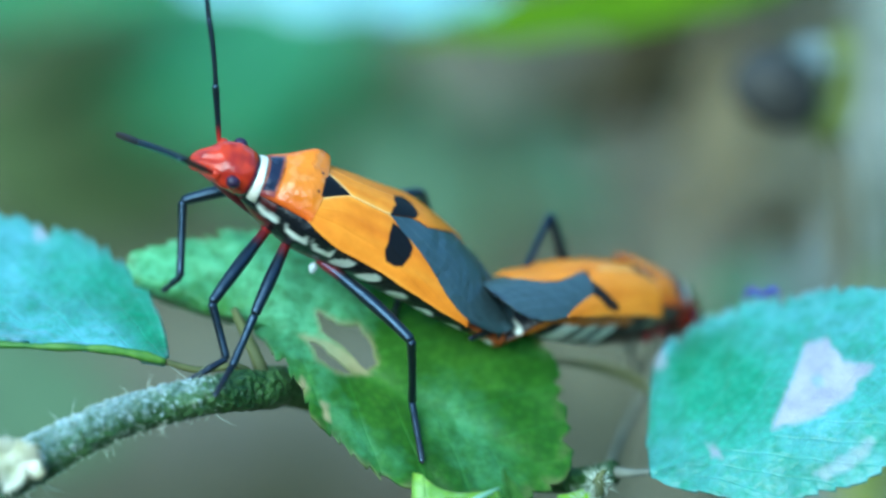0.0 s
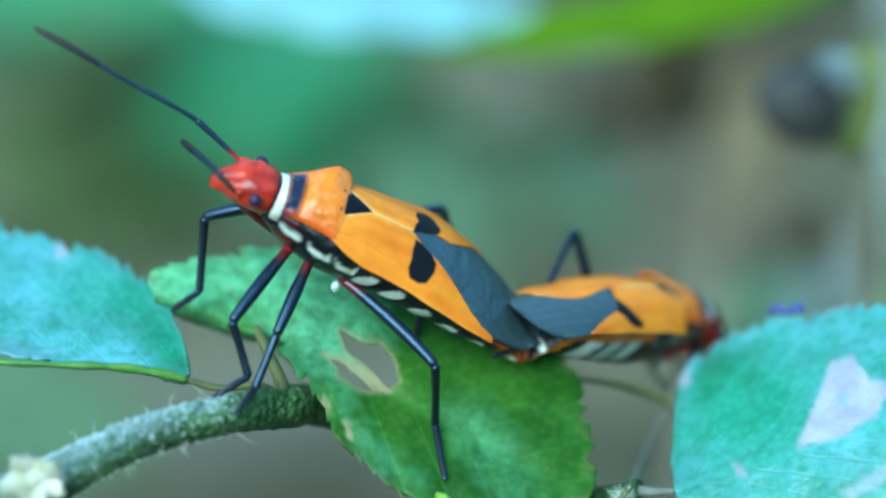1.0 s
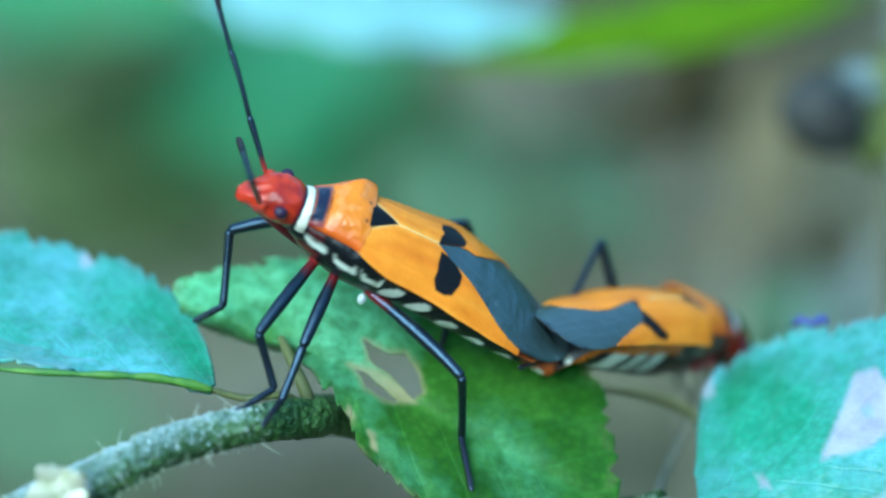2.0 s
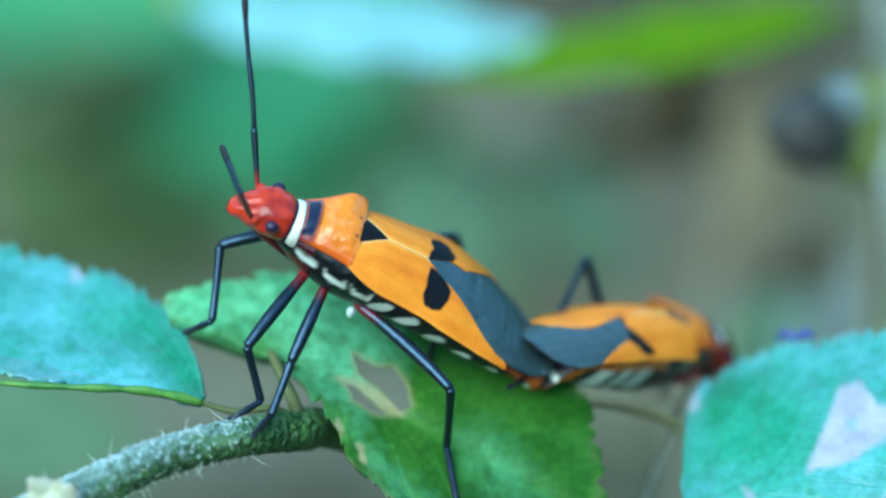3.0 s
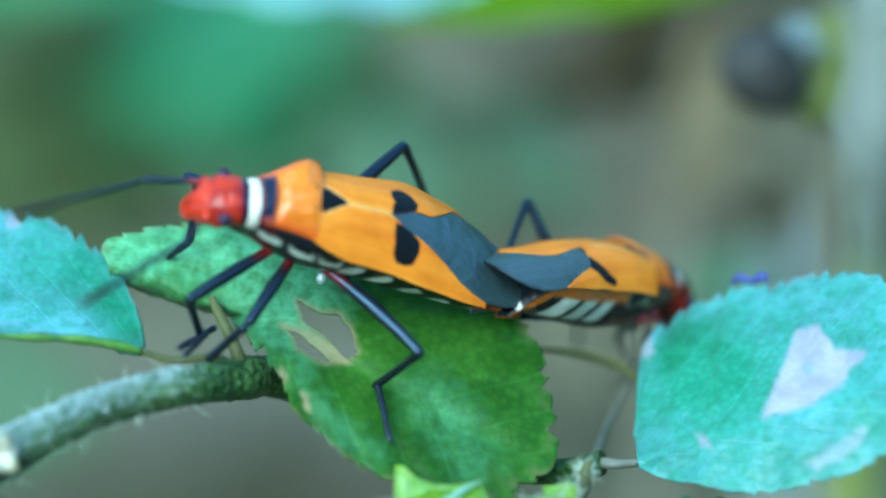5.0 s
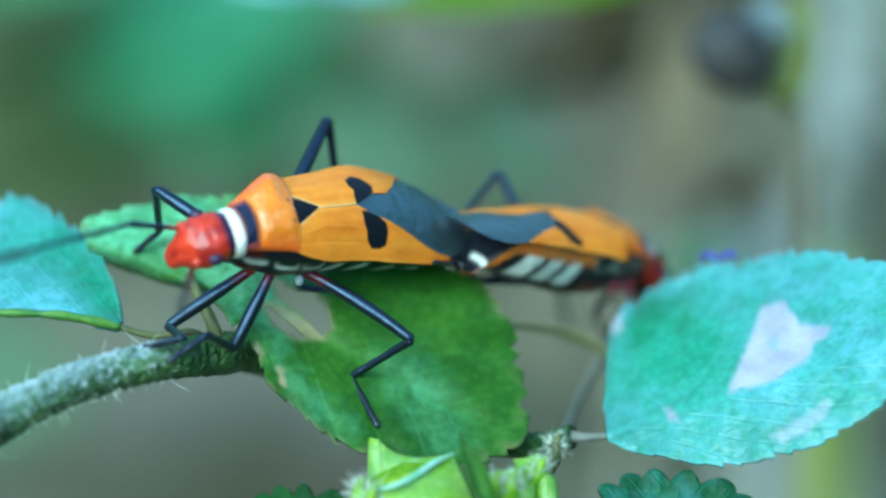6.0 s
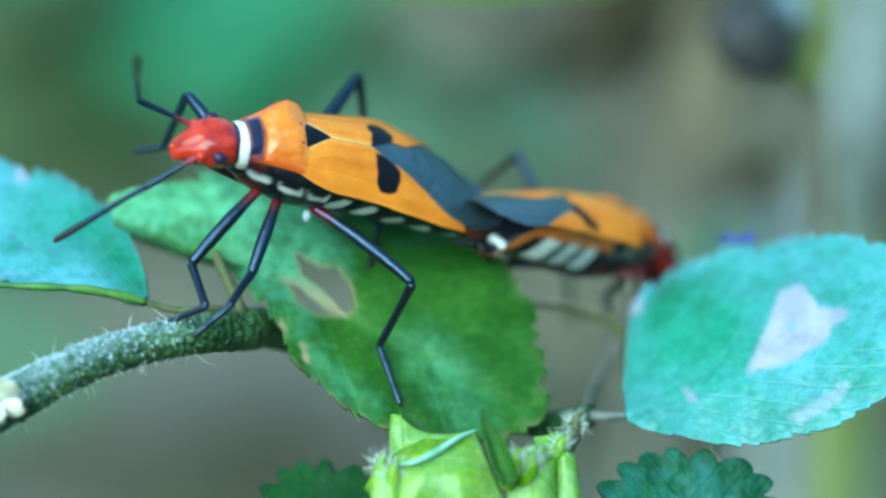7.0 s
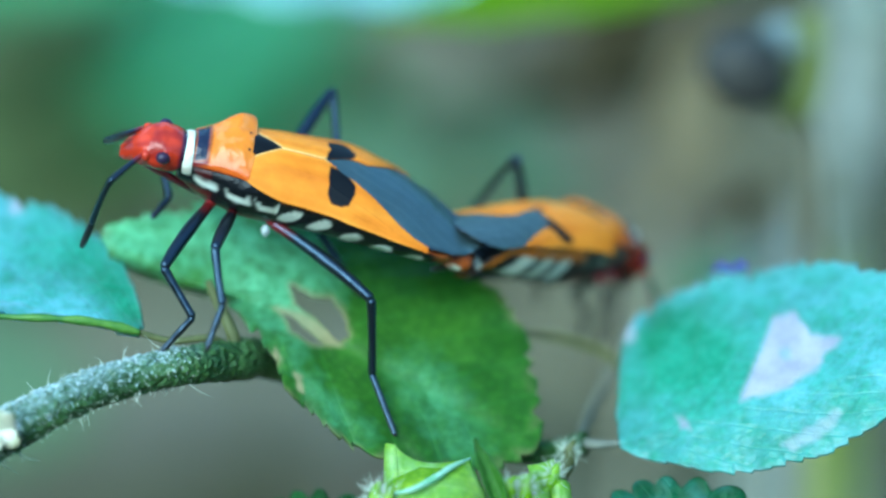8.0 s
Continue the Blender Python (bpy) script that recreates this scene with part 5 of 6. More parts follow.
    # blunt rust-brown end of the abdomen
    if not marks:
        e = middle(-8.0, bend)
        sy = 1 if bend > 0 else -1
        p = tube_points(smooth_path([(-7.0, e * 0.85, -0.70), (-7.8, e + 0.15 * sy, -0.92), (-8.5, e + 0.25 * sy, -1.05), (-8.75, e + 0.27 * sy, -1.10)], 16), np.interp(np.linspace(0, 1, 16), (0, 0.3, 0.7, 0.9, 1), (0.45, 0.50, 0.44, 0.30, 0.05)), 20)
        tint = blend((0.30, 0.075, 0.014), (0.07, 0.02, 0.01), np.clip(vnoise(p, 1.5, 3.0) * 2 + 0.4, 0, 1))
        tint = blend(tint, WHITE, step(np.hypot(p[..., 0] + 8.05, p[..., 2] + 1.15) - 0.22, 0.05))
        grid_part("abdomen_tip", fix(p), SHELL, bug, "rust-brown abdomen tip with a white spot", tint=tint, close=True, caps=True)
    # beak folded back under the breast
    p = smooth_path([(4.75, 0.05, -0.42), (4.2, 0.14, -0.62), (3.0, 0.30, -1.00), (1.2, 0.25, -1.66), (-0.6, 0.15, -1.76)], 40)
    r = np.interp(np.linspace(0, 1, 40), (0, 0.3, 1), (0.20, 0.17, 0.08))
    q = tube_points(p, r, 10)
    t = blend((0.15, 0.010, 0.008), BLACK, np.clip(np.linspace(-0.5, 1.6, 40), 0, 1)[:, None] * np.ones((1, 10)))
    grid_part("beak", fix(q), GLOSS, bug, "long thin beak, red turning black", tint=t, close=True, caps=True)
    return bug, head


def leg_pieces(bug, lens, stout=1.0):
    """Femur, tibia and tarsus, each from its joint along +x."""
    fem = capped_tube("femur", lens[0], [q * stout for q in (0.15, 0.17, 0.20, 0.20, 0.18, 0.15)], bug, GLOSS, ((0.15, 0.008, 0.009), (0.10, 0.007, 0.008), BLACK, BLACK, BLACK, BLACK, BLACK, BLACK, BLACK), "black thigh, dark red at its root", bend=0.12)
    tib = capped_tube("tibia", lens[1], [q * stout for q in (0.15, 0.13, 0.12, 0.12, 0.13)], bug, GLOSS, (BLACK, BLACK), "thin black shin", bend=-0.03)
    tar = capped_tube("tarsus", lens[2], [q * stout for q in (0.12, 0.10, 0.11, 0.09, 0.10, 0.08)], bug, GLOSS, (BLACK, (0.02, 0.016, 0.014)), "black jointed foot")
    return fem, tib, tar


def antenna_pieces(bug, whole=True):
    scape = capped_tube("antenna_scape", 2.2, (0.08, 0.10, 0.11, 0.125, 0.135), bug, GLOSS, (RED, (0.25, 0.015, 0.012), BLACK, BLACK, BLACK, BLACK, BLACK), "black antenna joint, red at its root")
    if not whole:
        flag = capped_tube("antenna_flagellum", 2.7, (0.12, 0.11, 0.11, 0.12, 0.125), bug, GLOSS, (BLACK, BLACK), "black antenna joint", bend=0.04)
        end = capped_tube("antenna_tip", 1.55, (0.11, 0.13, 0.14, 0.13, 0.10), flag, DULL, (BLACK, (0.018, 0.013, 0.010), (0.030, 0.020, 0.014)), "brownish end of a shortened antenna", bend=0.0)
        end.matrix_basis = Matrix.Translation((2.66 * MM, 0, 0))
        return scape, flag
    flag = capped_tube("antenna_flagellum", 2.5, (0.10, 0.09, 0.095, 0.105, 0.11), bug, GLOSS, (BLACK, BLACK), "black antenna joint", bend=0.05)
    mid = capped_tube("antenna_segment", 1.6, (0.095, 0.085, 0.09, 0.10), flag, GLOSS, (BLACK, BLACK), bend=0.0)
    mid.matrix_basis = Matrix.Translation((2.48 * MM, 0, 0))
    end = capped_tube("antenna_tip", 2.8, (0.09, 0.13, 0.14, 0.13, 0.08), flag, DULL, (BLACK, (0.018, 0.013, 0.010), (0.035, 0.022, 0.014)), "brownish spindle-shaped antenna tip", bend=0.06)
    end.matrix_basis = Matrix.Translation((4.06 * MM, 0, 0))
    return scape, flag


def aimed(rows_from, rows_to):
    """Poses with +x from the first point to the second, turning as little as possible from row to row."""
    out, d0, q = [], Vector((1, 0, 0)), None
    for (t, *a), (_, *b) in zip(rows_from, rows_to):
        d = (Vector(b) - Vector(a)).normalized()
        r = d0.rotation_difference(d)
        q = r if q is None else r @ q
        d0 = d
        out.append((t, Matrix.LocRotScale(Vector(a) * MM, q, None)))
    return out


def chain(start, targets, length):
    """The far joint of a piece of fixed length that starts at start and points to targets."""
    return [(t, *(Vector(s) + (Vector(e) - Vector(s)).normalized() * length)) for (t, *s), (_, *e) in zip(start, targets)]


def key_leg(pieces, lens, hip, knee, ankle, toe):
    root = [(row[0], *hip) for row in knee]
    k = chain(root, knee, lens[0])
    a = chain(k, ankle, lens[1])
    e = chain(a, toe, lens[2])
    for ob, p, q in zip(pieces, (root, k, a), (k, a, e)):
        walk(ob, aimed(p, q))


HEAD_NOD = ((0, -2), (4.2, -2), (5.3, 22), (5.5, 22), (6.0, 24), (6.5, 24), (6.7, 22), (7.0, 8), (8.0, 0))
NECK = Vector((3.1, 0, 0.3))


def head_turn(t):
    """Turn of the front bug's head about its neck, in the bug's space."""
    a = np.interp(t, [q[0] for q in HEAD_NOD], [q[1] for q in HEAD_NOD])
    return Matrix.Rotation(radians(float(a)), 4, "Y")


def key_antenna(pieces, base, scape, flag):
    """scape and flag: unit directions of the two pieces in the bug's own space."""
    root = [(row[0], *(NECK + head_turn(row[0]) @ (Vector(base) - NECK))) for row in scape]
    j = [(t, *(Vector(r) + Vector(d).normalized() * 2.2)) for (_, *r), (t, *d) in zip(root, scape)]
    e = [(t, *(Vector(p) + Vector(d))) for (t, *p), (_, *d) in zip(j, flag)]
    walk(pieces[0], aimed(root, j))
    walk(pieces[1], aimed(j, e))


def still_limb(pieces, lens, hip, knee, ankle, toe):
    """A leg that keeps its bend."""
    p = [Vector(hip)]
    for q, ln in zip((knee, ankle, toe), lens):
        p.append(p[-1] + (Vector(q) - p[-1]).normalized() * ln)
    for ob, a, b in zip(pieces, p, p[1:]):
        ob.matrix_basis = aimed([(0, *a)], [(0, *b)])[0][1]


build_ground()
build_sky_blocker()
build_litter()
build_plant()
build_background()
REAR_MARKS = {
    1: (((0.62, 0.58), (-0.5, 0.03), (-2.9, 0.02), (-3.61, -0.22), (-4.05, -0.38), (-4.67, -0.55), (-5.27, -0.49), (-5.8, -0.22), (-6.2, 0.15)), [(-8.0, 5.0), (-8.1, 5.0), (-8.1, 5.1)]),
    -1: (((0.62, -0.58), (-0.5, -0.03), (-2.9, -0.03), (-3.15, -0.95), (-3.37, -1.36), (-3.99, -1.64), (-4.71, -2.02), (-5.15, -2.30)),
         [(-3.75, -0.22), (-3.55, -0.26), (-3.27, -0.60), (-2.87, -1.08), (-2.43, -1.46), (-2.05, -1.66), (-2.07, -1.80), (-2.27, -1.88), (-2.79, -1.86), (-3.09, -1.64), (-3.45, -1.42), (-3.8, -1.2)]),
    "left": ((-3.1, -0.05), (-3.61, -0.25), (-4.05, -0.41), (-4.67, -0.59), (-5.27, -0.53), (-5.8, -0.26), (-6.2, 0.10), (-6.6, 0.50), (-7.0, 0.58), (-7.4, 0.25), (-7.65, -0.30), (-7.75, -0.75)),
    "right": ((-3.1, -0.80), (-3.37, -1.40), (-3.99, -1.68), (-4.71, -2.06), (-5.15, -2.34), (-5.79, -2.46), (-6.44, -2.46), (-7.04, -2.34), (-7.44, -2.05), (-7.65, -1.62), (-7.75, -1.25)),
}
front, front_head = build_bug("orange and black bug with a red head, standing on the twig", 1.0, 1.3, 1.0, 0.0, 0.0, None)
rear, _ = build_bug("smaller orange and black bug joined tail to tail", 0.973, -1.2, 1.06, 0.12, 40.0, REAR_MARKS)

LENS = {"fore_near": (3.67, 2.16, 1.89), "mid_near": (3.2, 2.18, 1.77), "hind_near": (4.89, 3.03, 2.55), "fore_far": (2.9, 2.9, 1.4), "mid_far": (3.0, 3.16, 1.97), "hind_far": (4.8, 3.2, 2.4)}
LEGS = {k: leg_pieces(front, v, 1.25) for k, v in LENS.items()}
ANTENNAE = {k: antenna_pieces(front, k == "far") for k in ("near", "far")}
REAR_LEN = (4.0, 3.2, 1.9)
REAR_HIND = leg_pieces(rear, REAR_LEN, 1.1)
for hip, knee, ankle, toe in (
    ((-0.71, -1.14, -1.14), (-4.20, 0.40, -2.34), (-7.01, -0.81, -1.38), (-8.74, -1.57, -1.22)),
    ((0.68, 1.01, -1.19), (3.02, 3.90, -2.67), (5.42, 4.88, -4.55), (6.63, 5.18, -5.98)),
    ((1.23, -1.16, -1.03), (3.52, 1.35, -3.13), (6.17, 2.15, -4.75), (7.10, 2.90, -6.22)),
    ((1.56, 0.85, -1.18), (5.08, 2.71, -1.59), (7.39, 3.25, -3.73), (8.63, 3.52, -5.15)),
    ((2.28, -0.85, -1.04), (5.65, 0.87, -2.34), (7.66, 2.00, -4.56), (8.76, 2.85, -5.85)),
):
    still_limb(leg_pieces(rear, REAR_LEN, 1.1), REAR_LEN, hip, knee, ankle, toe)
for sy in (1, -1):
    sc, fl = antenna_pieces(rear)
    b = Vector((4.3, 0.55 * sy, -0.45))
    d1, d2 = Vector((0.55, 0.45 * sy, -0.7)).normalized(), Vector((0.6, 0.3 * sy, -0.75)).normalized()
    sc.matrix_basis = aimed([(0, *b)], [(0, *(b + d1))])[0][1]
    fl.matrix_basis = aimed([(0, *(b + d1 * 2.2))], [(0, *(b + d1 * 2.2 + d2))])[0][1]


def motions():
    walk(front, [
        (0, pose(-0.00460, -0.00007, 0.30153, -33.93, -27.44, -169.94)),
        (0.5, pose(-0.00461, -0.00017, 0.30156, -33.09, -27.53, -169.42)),
        (1, pose(-0.00460, -0.00025, 0.30158, -33.06, -27.27, -168.69)),
        (1.2, pose(-0.00457, -0.00030, 0.30152, -31.89, -27.12, -169.05)),
        (2.3, pose(-0.00456, -0.00036, 0.30156, -33.08, -26.78, -170.06)),
        (2.5, pose(-0.00455, -0.00037, 0.30157, -34.05, -26.95, -169.92)),
        (3, pose(-0.00453, -0.00039, 0.30157, -34.02, -27.22, -169.20)),
        (3.5, pose(-0.00457, -0.00045, 0.30162, -33.33, -26.95, -169.60)),
        (4, pose(-0.00466, -0.00052, 0.30162, -32.82, -26.45, -170.77)),
        (4.2, pose(-0.00465, -0.00054, 0.30163, -33.41, -25.35, -171.51)),
        (5.3, pose(-0.00367, -0.00120, 0.30027, -42.19, -12.95, -151.20)),
        (5.5, pose(-0.00381, -0.00136, 0.29994, -42.62, -9.27, -144.76)),
        (6, pose(-0.00405, -0.00142, 0.29990, -43.11, -6.36, -142.06)),
        (6.5, pose(-0.00411, -0.00135, 0.30001, -42.25, -6.88, -140.67)),
        (6.7, pose(-0.00411, -0.00135, 0.30001, -42.25, -6.88, -140.67)),
        (7, pose(-0.00453, -0.00060, 0.30150, -35.44, -16.13, -154.11)),
        (7.5, pose(-0.00583, -0.00036, 0.30177, -31.97, -14.14, -162.94)),
        (8, pose(-0.00591, -0.00021, 0.30204, -25.27, -14.48, -173.24)),
    ])
    walk(rear, [
        (0, pose(0.00716, 0.00499, 0.29604, 22.91, 16.74, 40.32)),
        (0.5, pose(0.00717, 0.00497, 0.29601, 22.78, 16.91, 40.47)),
        (1, pose(0.00715, 0.00498, 0.29604, 22.26, 16.88, 40.45)),
        (2.5, pose(0.00724, 0.00498, 0.29599, 22.38, 16.81, 40.21)),
        (3, pose(0.00720, 0.00500, 0.29597, 22.28, 15.52, 40.66)),
        (3.5, pose(0.00724, 0.00499, 0.29595, 22.09, 15.56, 40.78)),
        (4, pose(0.00721, 0.00503, 0.29594, 21.59, 15.51, 41.09)),
        (5.5, pose(0.00758, 0.00543, 0.29632, 14.77, 21.33, 41.85)),
        (6, pose(0.00752, 0.00555, 0.29643, 11.17, 21.50, 36.62)),
        (6.5, pose(0.00728, 0.00556, 0.29640, 10.23, 22.55, 36.94)),
        (7, pose(0.00724, 0.00548, 0.29627, 11.51, 22.75, 38.23)),
        (7.5, pose(0.00667, 0.00579, 0.29723, 18.07, 20.53, 38.14)),
        (8, pose(0.00642, 0.00574, 0.29719, 16.72, 18.45, 41.97)),
    ])
    key_leg(REAR_HIND, REAR_LEN, (-0.73, 1.19, -1.20),
        [(0, -2.72, 3.13, 1.68), (3.5, -2.46, 3.32, 1.71), (4.2, -2.46, 3.32, 1.71), (5.5, -2.88, 3.77, 0.97), (6.1, -2.75, 3.30, 1.45), (6.4, -2.54, 2.54, 2.10), (6.7, -2.60, 3.05, 1.80), (7, -2.53, 3.70, 1.34), (8, -2.33, 2.67, 2.15)],
        [(0, -4.56, 1.22, -0.12), (3.5, -4.35, 1.47, -0.08), (4.2, -4.35, 1.47, -0.08), (5.5, -4.64, 1.72, -0.74), (6.1, -4.20, 3.10, -0.60), (6.4, -3.30, 4.62, -0.21), (6.7, -2.60, 5.30, -0.70), (7, -1.86, 5.73, -1.04), (8, -2.12, 3.71, -0.87)],
        [(0, -5.72, -0.07, -1.27), (3.5, -5.54, 0.20, -1.22), (4.2, -5.54, 0.20, -1.22), (5.5, -5.76, 0.36, -1.85), (6.1, -4.90, 3.10, -2.00), (6.4, -3.96, 5.19, -1.60), (6.7, -3.00, 5.90, -2.20), (7, -1.84, 6.29, -2.46), (8, -2.32, 3.79, -2.59)])
    key_leg(LEGS["fore_near"], LENS["fore_near"], (1.64, 0.9, -1.24),
        [(0, 2.77, 4.16, -2.49), (0.5, 2.82, 4.09, -2.60), (1, 2.87, 4.08, -2.58), (2.5, 2.86, 4.10, -2.54), (3, 2.86, 4.04, -2.68), (3.5, 2.91, 4.08, -2.53), (4, 2.82, 4.15, -2.46), (5.5, 5.05, 2.09, -2.13), (6, 4.26, 1.46, -3.77), (6.5, 4.09, 1.34, -3.94), (7, 3.75, 3.02, -3.36), (7.5, 3.58, 3.70, -2.56), (8, 3.13, 4.19, -1.86)],
        [(0, 1.48, 5.63, -3.40), (0.5, 1.46, 5.50, -3.53), (1, 1.51, 5.41, -3.61), (2.5, 1.51, 5.37, -3.64), (3, 1.52, 5.28, -3.84), (3.5, 1.56, 5.17, -3.82), (4, 1.48, 5.10, -3.87), (5.5, 4.00, 2.12, -3.97), (6, 4.96, 2.75, -2.20), (6.5, 4.85, 2.56, -2.34), (7, 3.64, 5.16, -3.11), (7.5, 2.44, 5.50, -2.34), (8, 1.70, 5.50, -2.85)],
        [(0, 2.66, 6.95, -4.07), (0.5, 2.64, 6.78, -4.27), (1, 2.70, 6.66, -4.38), (2.5, 2.71, 6.71, -4.23), (3, 2.72, 6.65, -4.32), (3.5, 2.67, 6.58, -4.40), (4, 2.59, 6.54, -4.35), (5.5, 5.88, 2.56, -3.93), (6, 5.84, 2.19, -3.78), (6.5, 5.76, 2.19, -3.97), (7, 4.59, 4.95, -4.72), (7.5, 3.35, 5.85, -3.97), (8, 2.61, 6.27, -4.32)])
    key_leg(LEGS["mid_near"], LENS["mid_near"], (0.72, 1.06, -1.25),
        [(0, 1.09, 4.06, -2.30), (0.5, 1.07, 4.04, -2.33), (1, 1.12, 4.02, -2.39), (2.5, 1.10, 4.02, -2.37), (3, 1.03, 3.94, -2.68), (3.5, 1.08, 4.02, -2.39), (4, 1.13, 4.06, -2.33), (5.5, 2.76, 3.51, -1.71), (6, 2.25, 3.04, -3.26), (6.5, 2.37, 3.09, -3.09), (7, 1.73, 3.78, -2.59), (7.5, 1.61, 4.12, -1.50), (7.9, 1.63, 4.06, -0.71), (8, 1.49, 4.07, -0.47)],
        [(0, 1.25, 6.02, -3.24), (0.5, 1.19, 5.89, -3.43), (1, 1.18, 5.82, -3.61), (2.5, 1.14, 5.85, -3.53), (3, 1.06, 5.86, -3.74), (3.5, 1.11, 5.74, -3.73), (4, 1.09, 5.67, -3.79), (5.5, 3.97, 2.72, -3.25), (6, 4.02, 2.87, -2.04), (6.5, 4.17, 3.01, -1.87), (7, 3.03, 5.52, -2.48), (7.5, 1.68, 6.27, -1.81), (7.9, 1.42, 5.96, -2.01), (8, 0.87, 5.90, -1.48)],
        [(0, 1.74, 7.70, -3.11), (0.5, 1.73, 7.55, -3.33), (1, 1.80, 7.45, -3.44), (2.5, 1.79, 7.46, -3.29), (3, 1.81, 7.41, -3.37), (3.5, 1.75, 7.35, -3.46), (4, 1.65, 7.30, -3.43), (5.5, 5.47, 3.66, -2.95), (6, 5.50, 3.31, -2.80), (6.5, 5.46, 3.33, -3.01), (7, 3.95, 6.02, -3.85), (7.5, 2.51, 6.86, -3.20), (7.9, 1.76, 7.12, -3.60), (8, 1.12, 7.14, -2.71)])
    key_leg(LEGS["hind_near"], LENS["hind_near"], (-0.77, 1.25, -1.26),
        [(0, -4.38, 4.27, 0.10), (0.5, -4.54, 4.21, -0.25), (1, -4.56, 4.23, -0.38), (2.5, -4.64, 4.15, -0.44), (3, -4.58, 4.16, -0.27), (3.5, -4.61, 4.16, -0.41), (4, -4.73, 4.01, -0.51), (5.5, -3.24, 5.25, 0.06), (6, -3.13, 5.33, 0.01), (6.5, -3.05, 5.36, 0.09), (7, -3.87, 4.95, -0.44), (7.5, -4.30, 4.62, -0.88), (8, -4.87, 3.89, -1.64)],
        [(0, -5.86, 4.92, -2.47), (0.5, -6.02, 4.74, -2.84), (1, -6.02, 4.71, -2.99), (2.5, -6.04, 4.60, -3.10), (3, -5.92, 4.65, -2.95), (3.5, -5.95, 4.58, -3.09), (4, -6.04, 4.45, -3.21), (5.5, -2.13, 4.99, -2.76), (6, -1.99, 5.18, -2.80), (6.5, -1.88, 5.28, -2.71), (7, -3.67, 5.91, -3.31), (7.5, -4.80, 6.11, -3.48), (8, -5.63, 5.30, -4.22)],
        [(0, -6.66, 7.38, -2.54), (0.5, -6.66, 7.29, -2.70), (1, -6.60, 7.29, -2.79), (2.5, -6.62, 7.18, -2.77), (3, -6.58, 7.19, -2.77), (3.5, -6.65, 7.11, -2.92), (4, -6.76, 6.97, -3.03), (5.5, -1.97, 7.55, -2.25), (6, -1.65, 7.71, -2.13), (6.5, -1.62, 7.82, -2.25), (7, -4.11, 8.42, -3.48), (7.5, -5.75, 8.40, -3.79), (8, -6.75, 7.36, -4.99)])
    key_leg(LEGS["fore_far"], LENS["fore_far"], (2.4, -0.9, -1.1),
        [(0, 4.65, -0.14, -2.76), (0.5, 4.62, -0.47, -2.91), (1, 4.52, -0.63, -3.06), (2.5, 4.70, -0.18, -2.71), (3, 4.72, 0.03, -2.57), (3.5, 4.54, -0.61, -3.04), (4, 4.74, -0.03, -2.58), (5.5, 3.69, -3.33, -2.03), (6, 3.64, -3.39, -1.92), (6.5, 3.31, -3.46, -2.11), (7, 3.76, -3.46, -1.17), (7.5, 3.26, -3.37, -2.36), (8, 4.06, -3.16, -1.85)],
        [(0, 3.65, 2.08, -4.34), (0.5, 3.62, 1.53, -4.76), (1, 3.52, 1.21, -5.08), (2.5, 3.90, 2.05, -4.37), (3, 3.94, 2.34, -4.14), (3.5, 3.65, 1.25, -5.08), (4, 3.88, 2.17, -4.26), (5.5, 2.88, -2.69, -4.74), (6, 2.39, -2.91, -4.49), (6.5, 2.12, -2.94, -4.70), (7, 3.57, -3.07, -4.03), (7.5, 1.88, -2.89, -4.86), (8, 3.00, -0.64, -2.82)],
        [(0, 3.78, 1.91, -5.72), (0.5, 3.74, 1.47, -6.15), (1, 4.04, 1.45, -6.36), (2.5, 4.54, 2.19, -5.61), (3, 4.56, 2.40, -5.39), (3.5, 4.11, 1.39, -6.40), (4, 4.60, 2.16, -5.46), (5.5, 3.15, -2.65, -6.11), (6, 2.93, -2.81, -5.77), (6.5, 2.57, -2.92, -6.03), (7, 4.27, -3.62, -5.12), (7.5, 1.92, -2.85, -6.26), (8, 3.59, 0.63, -2.84)])
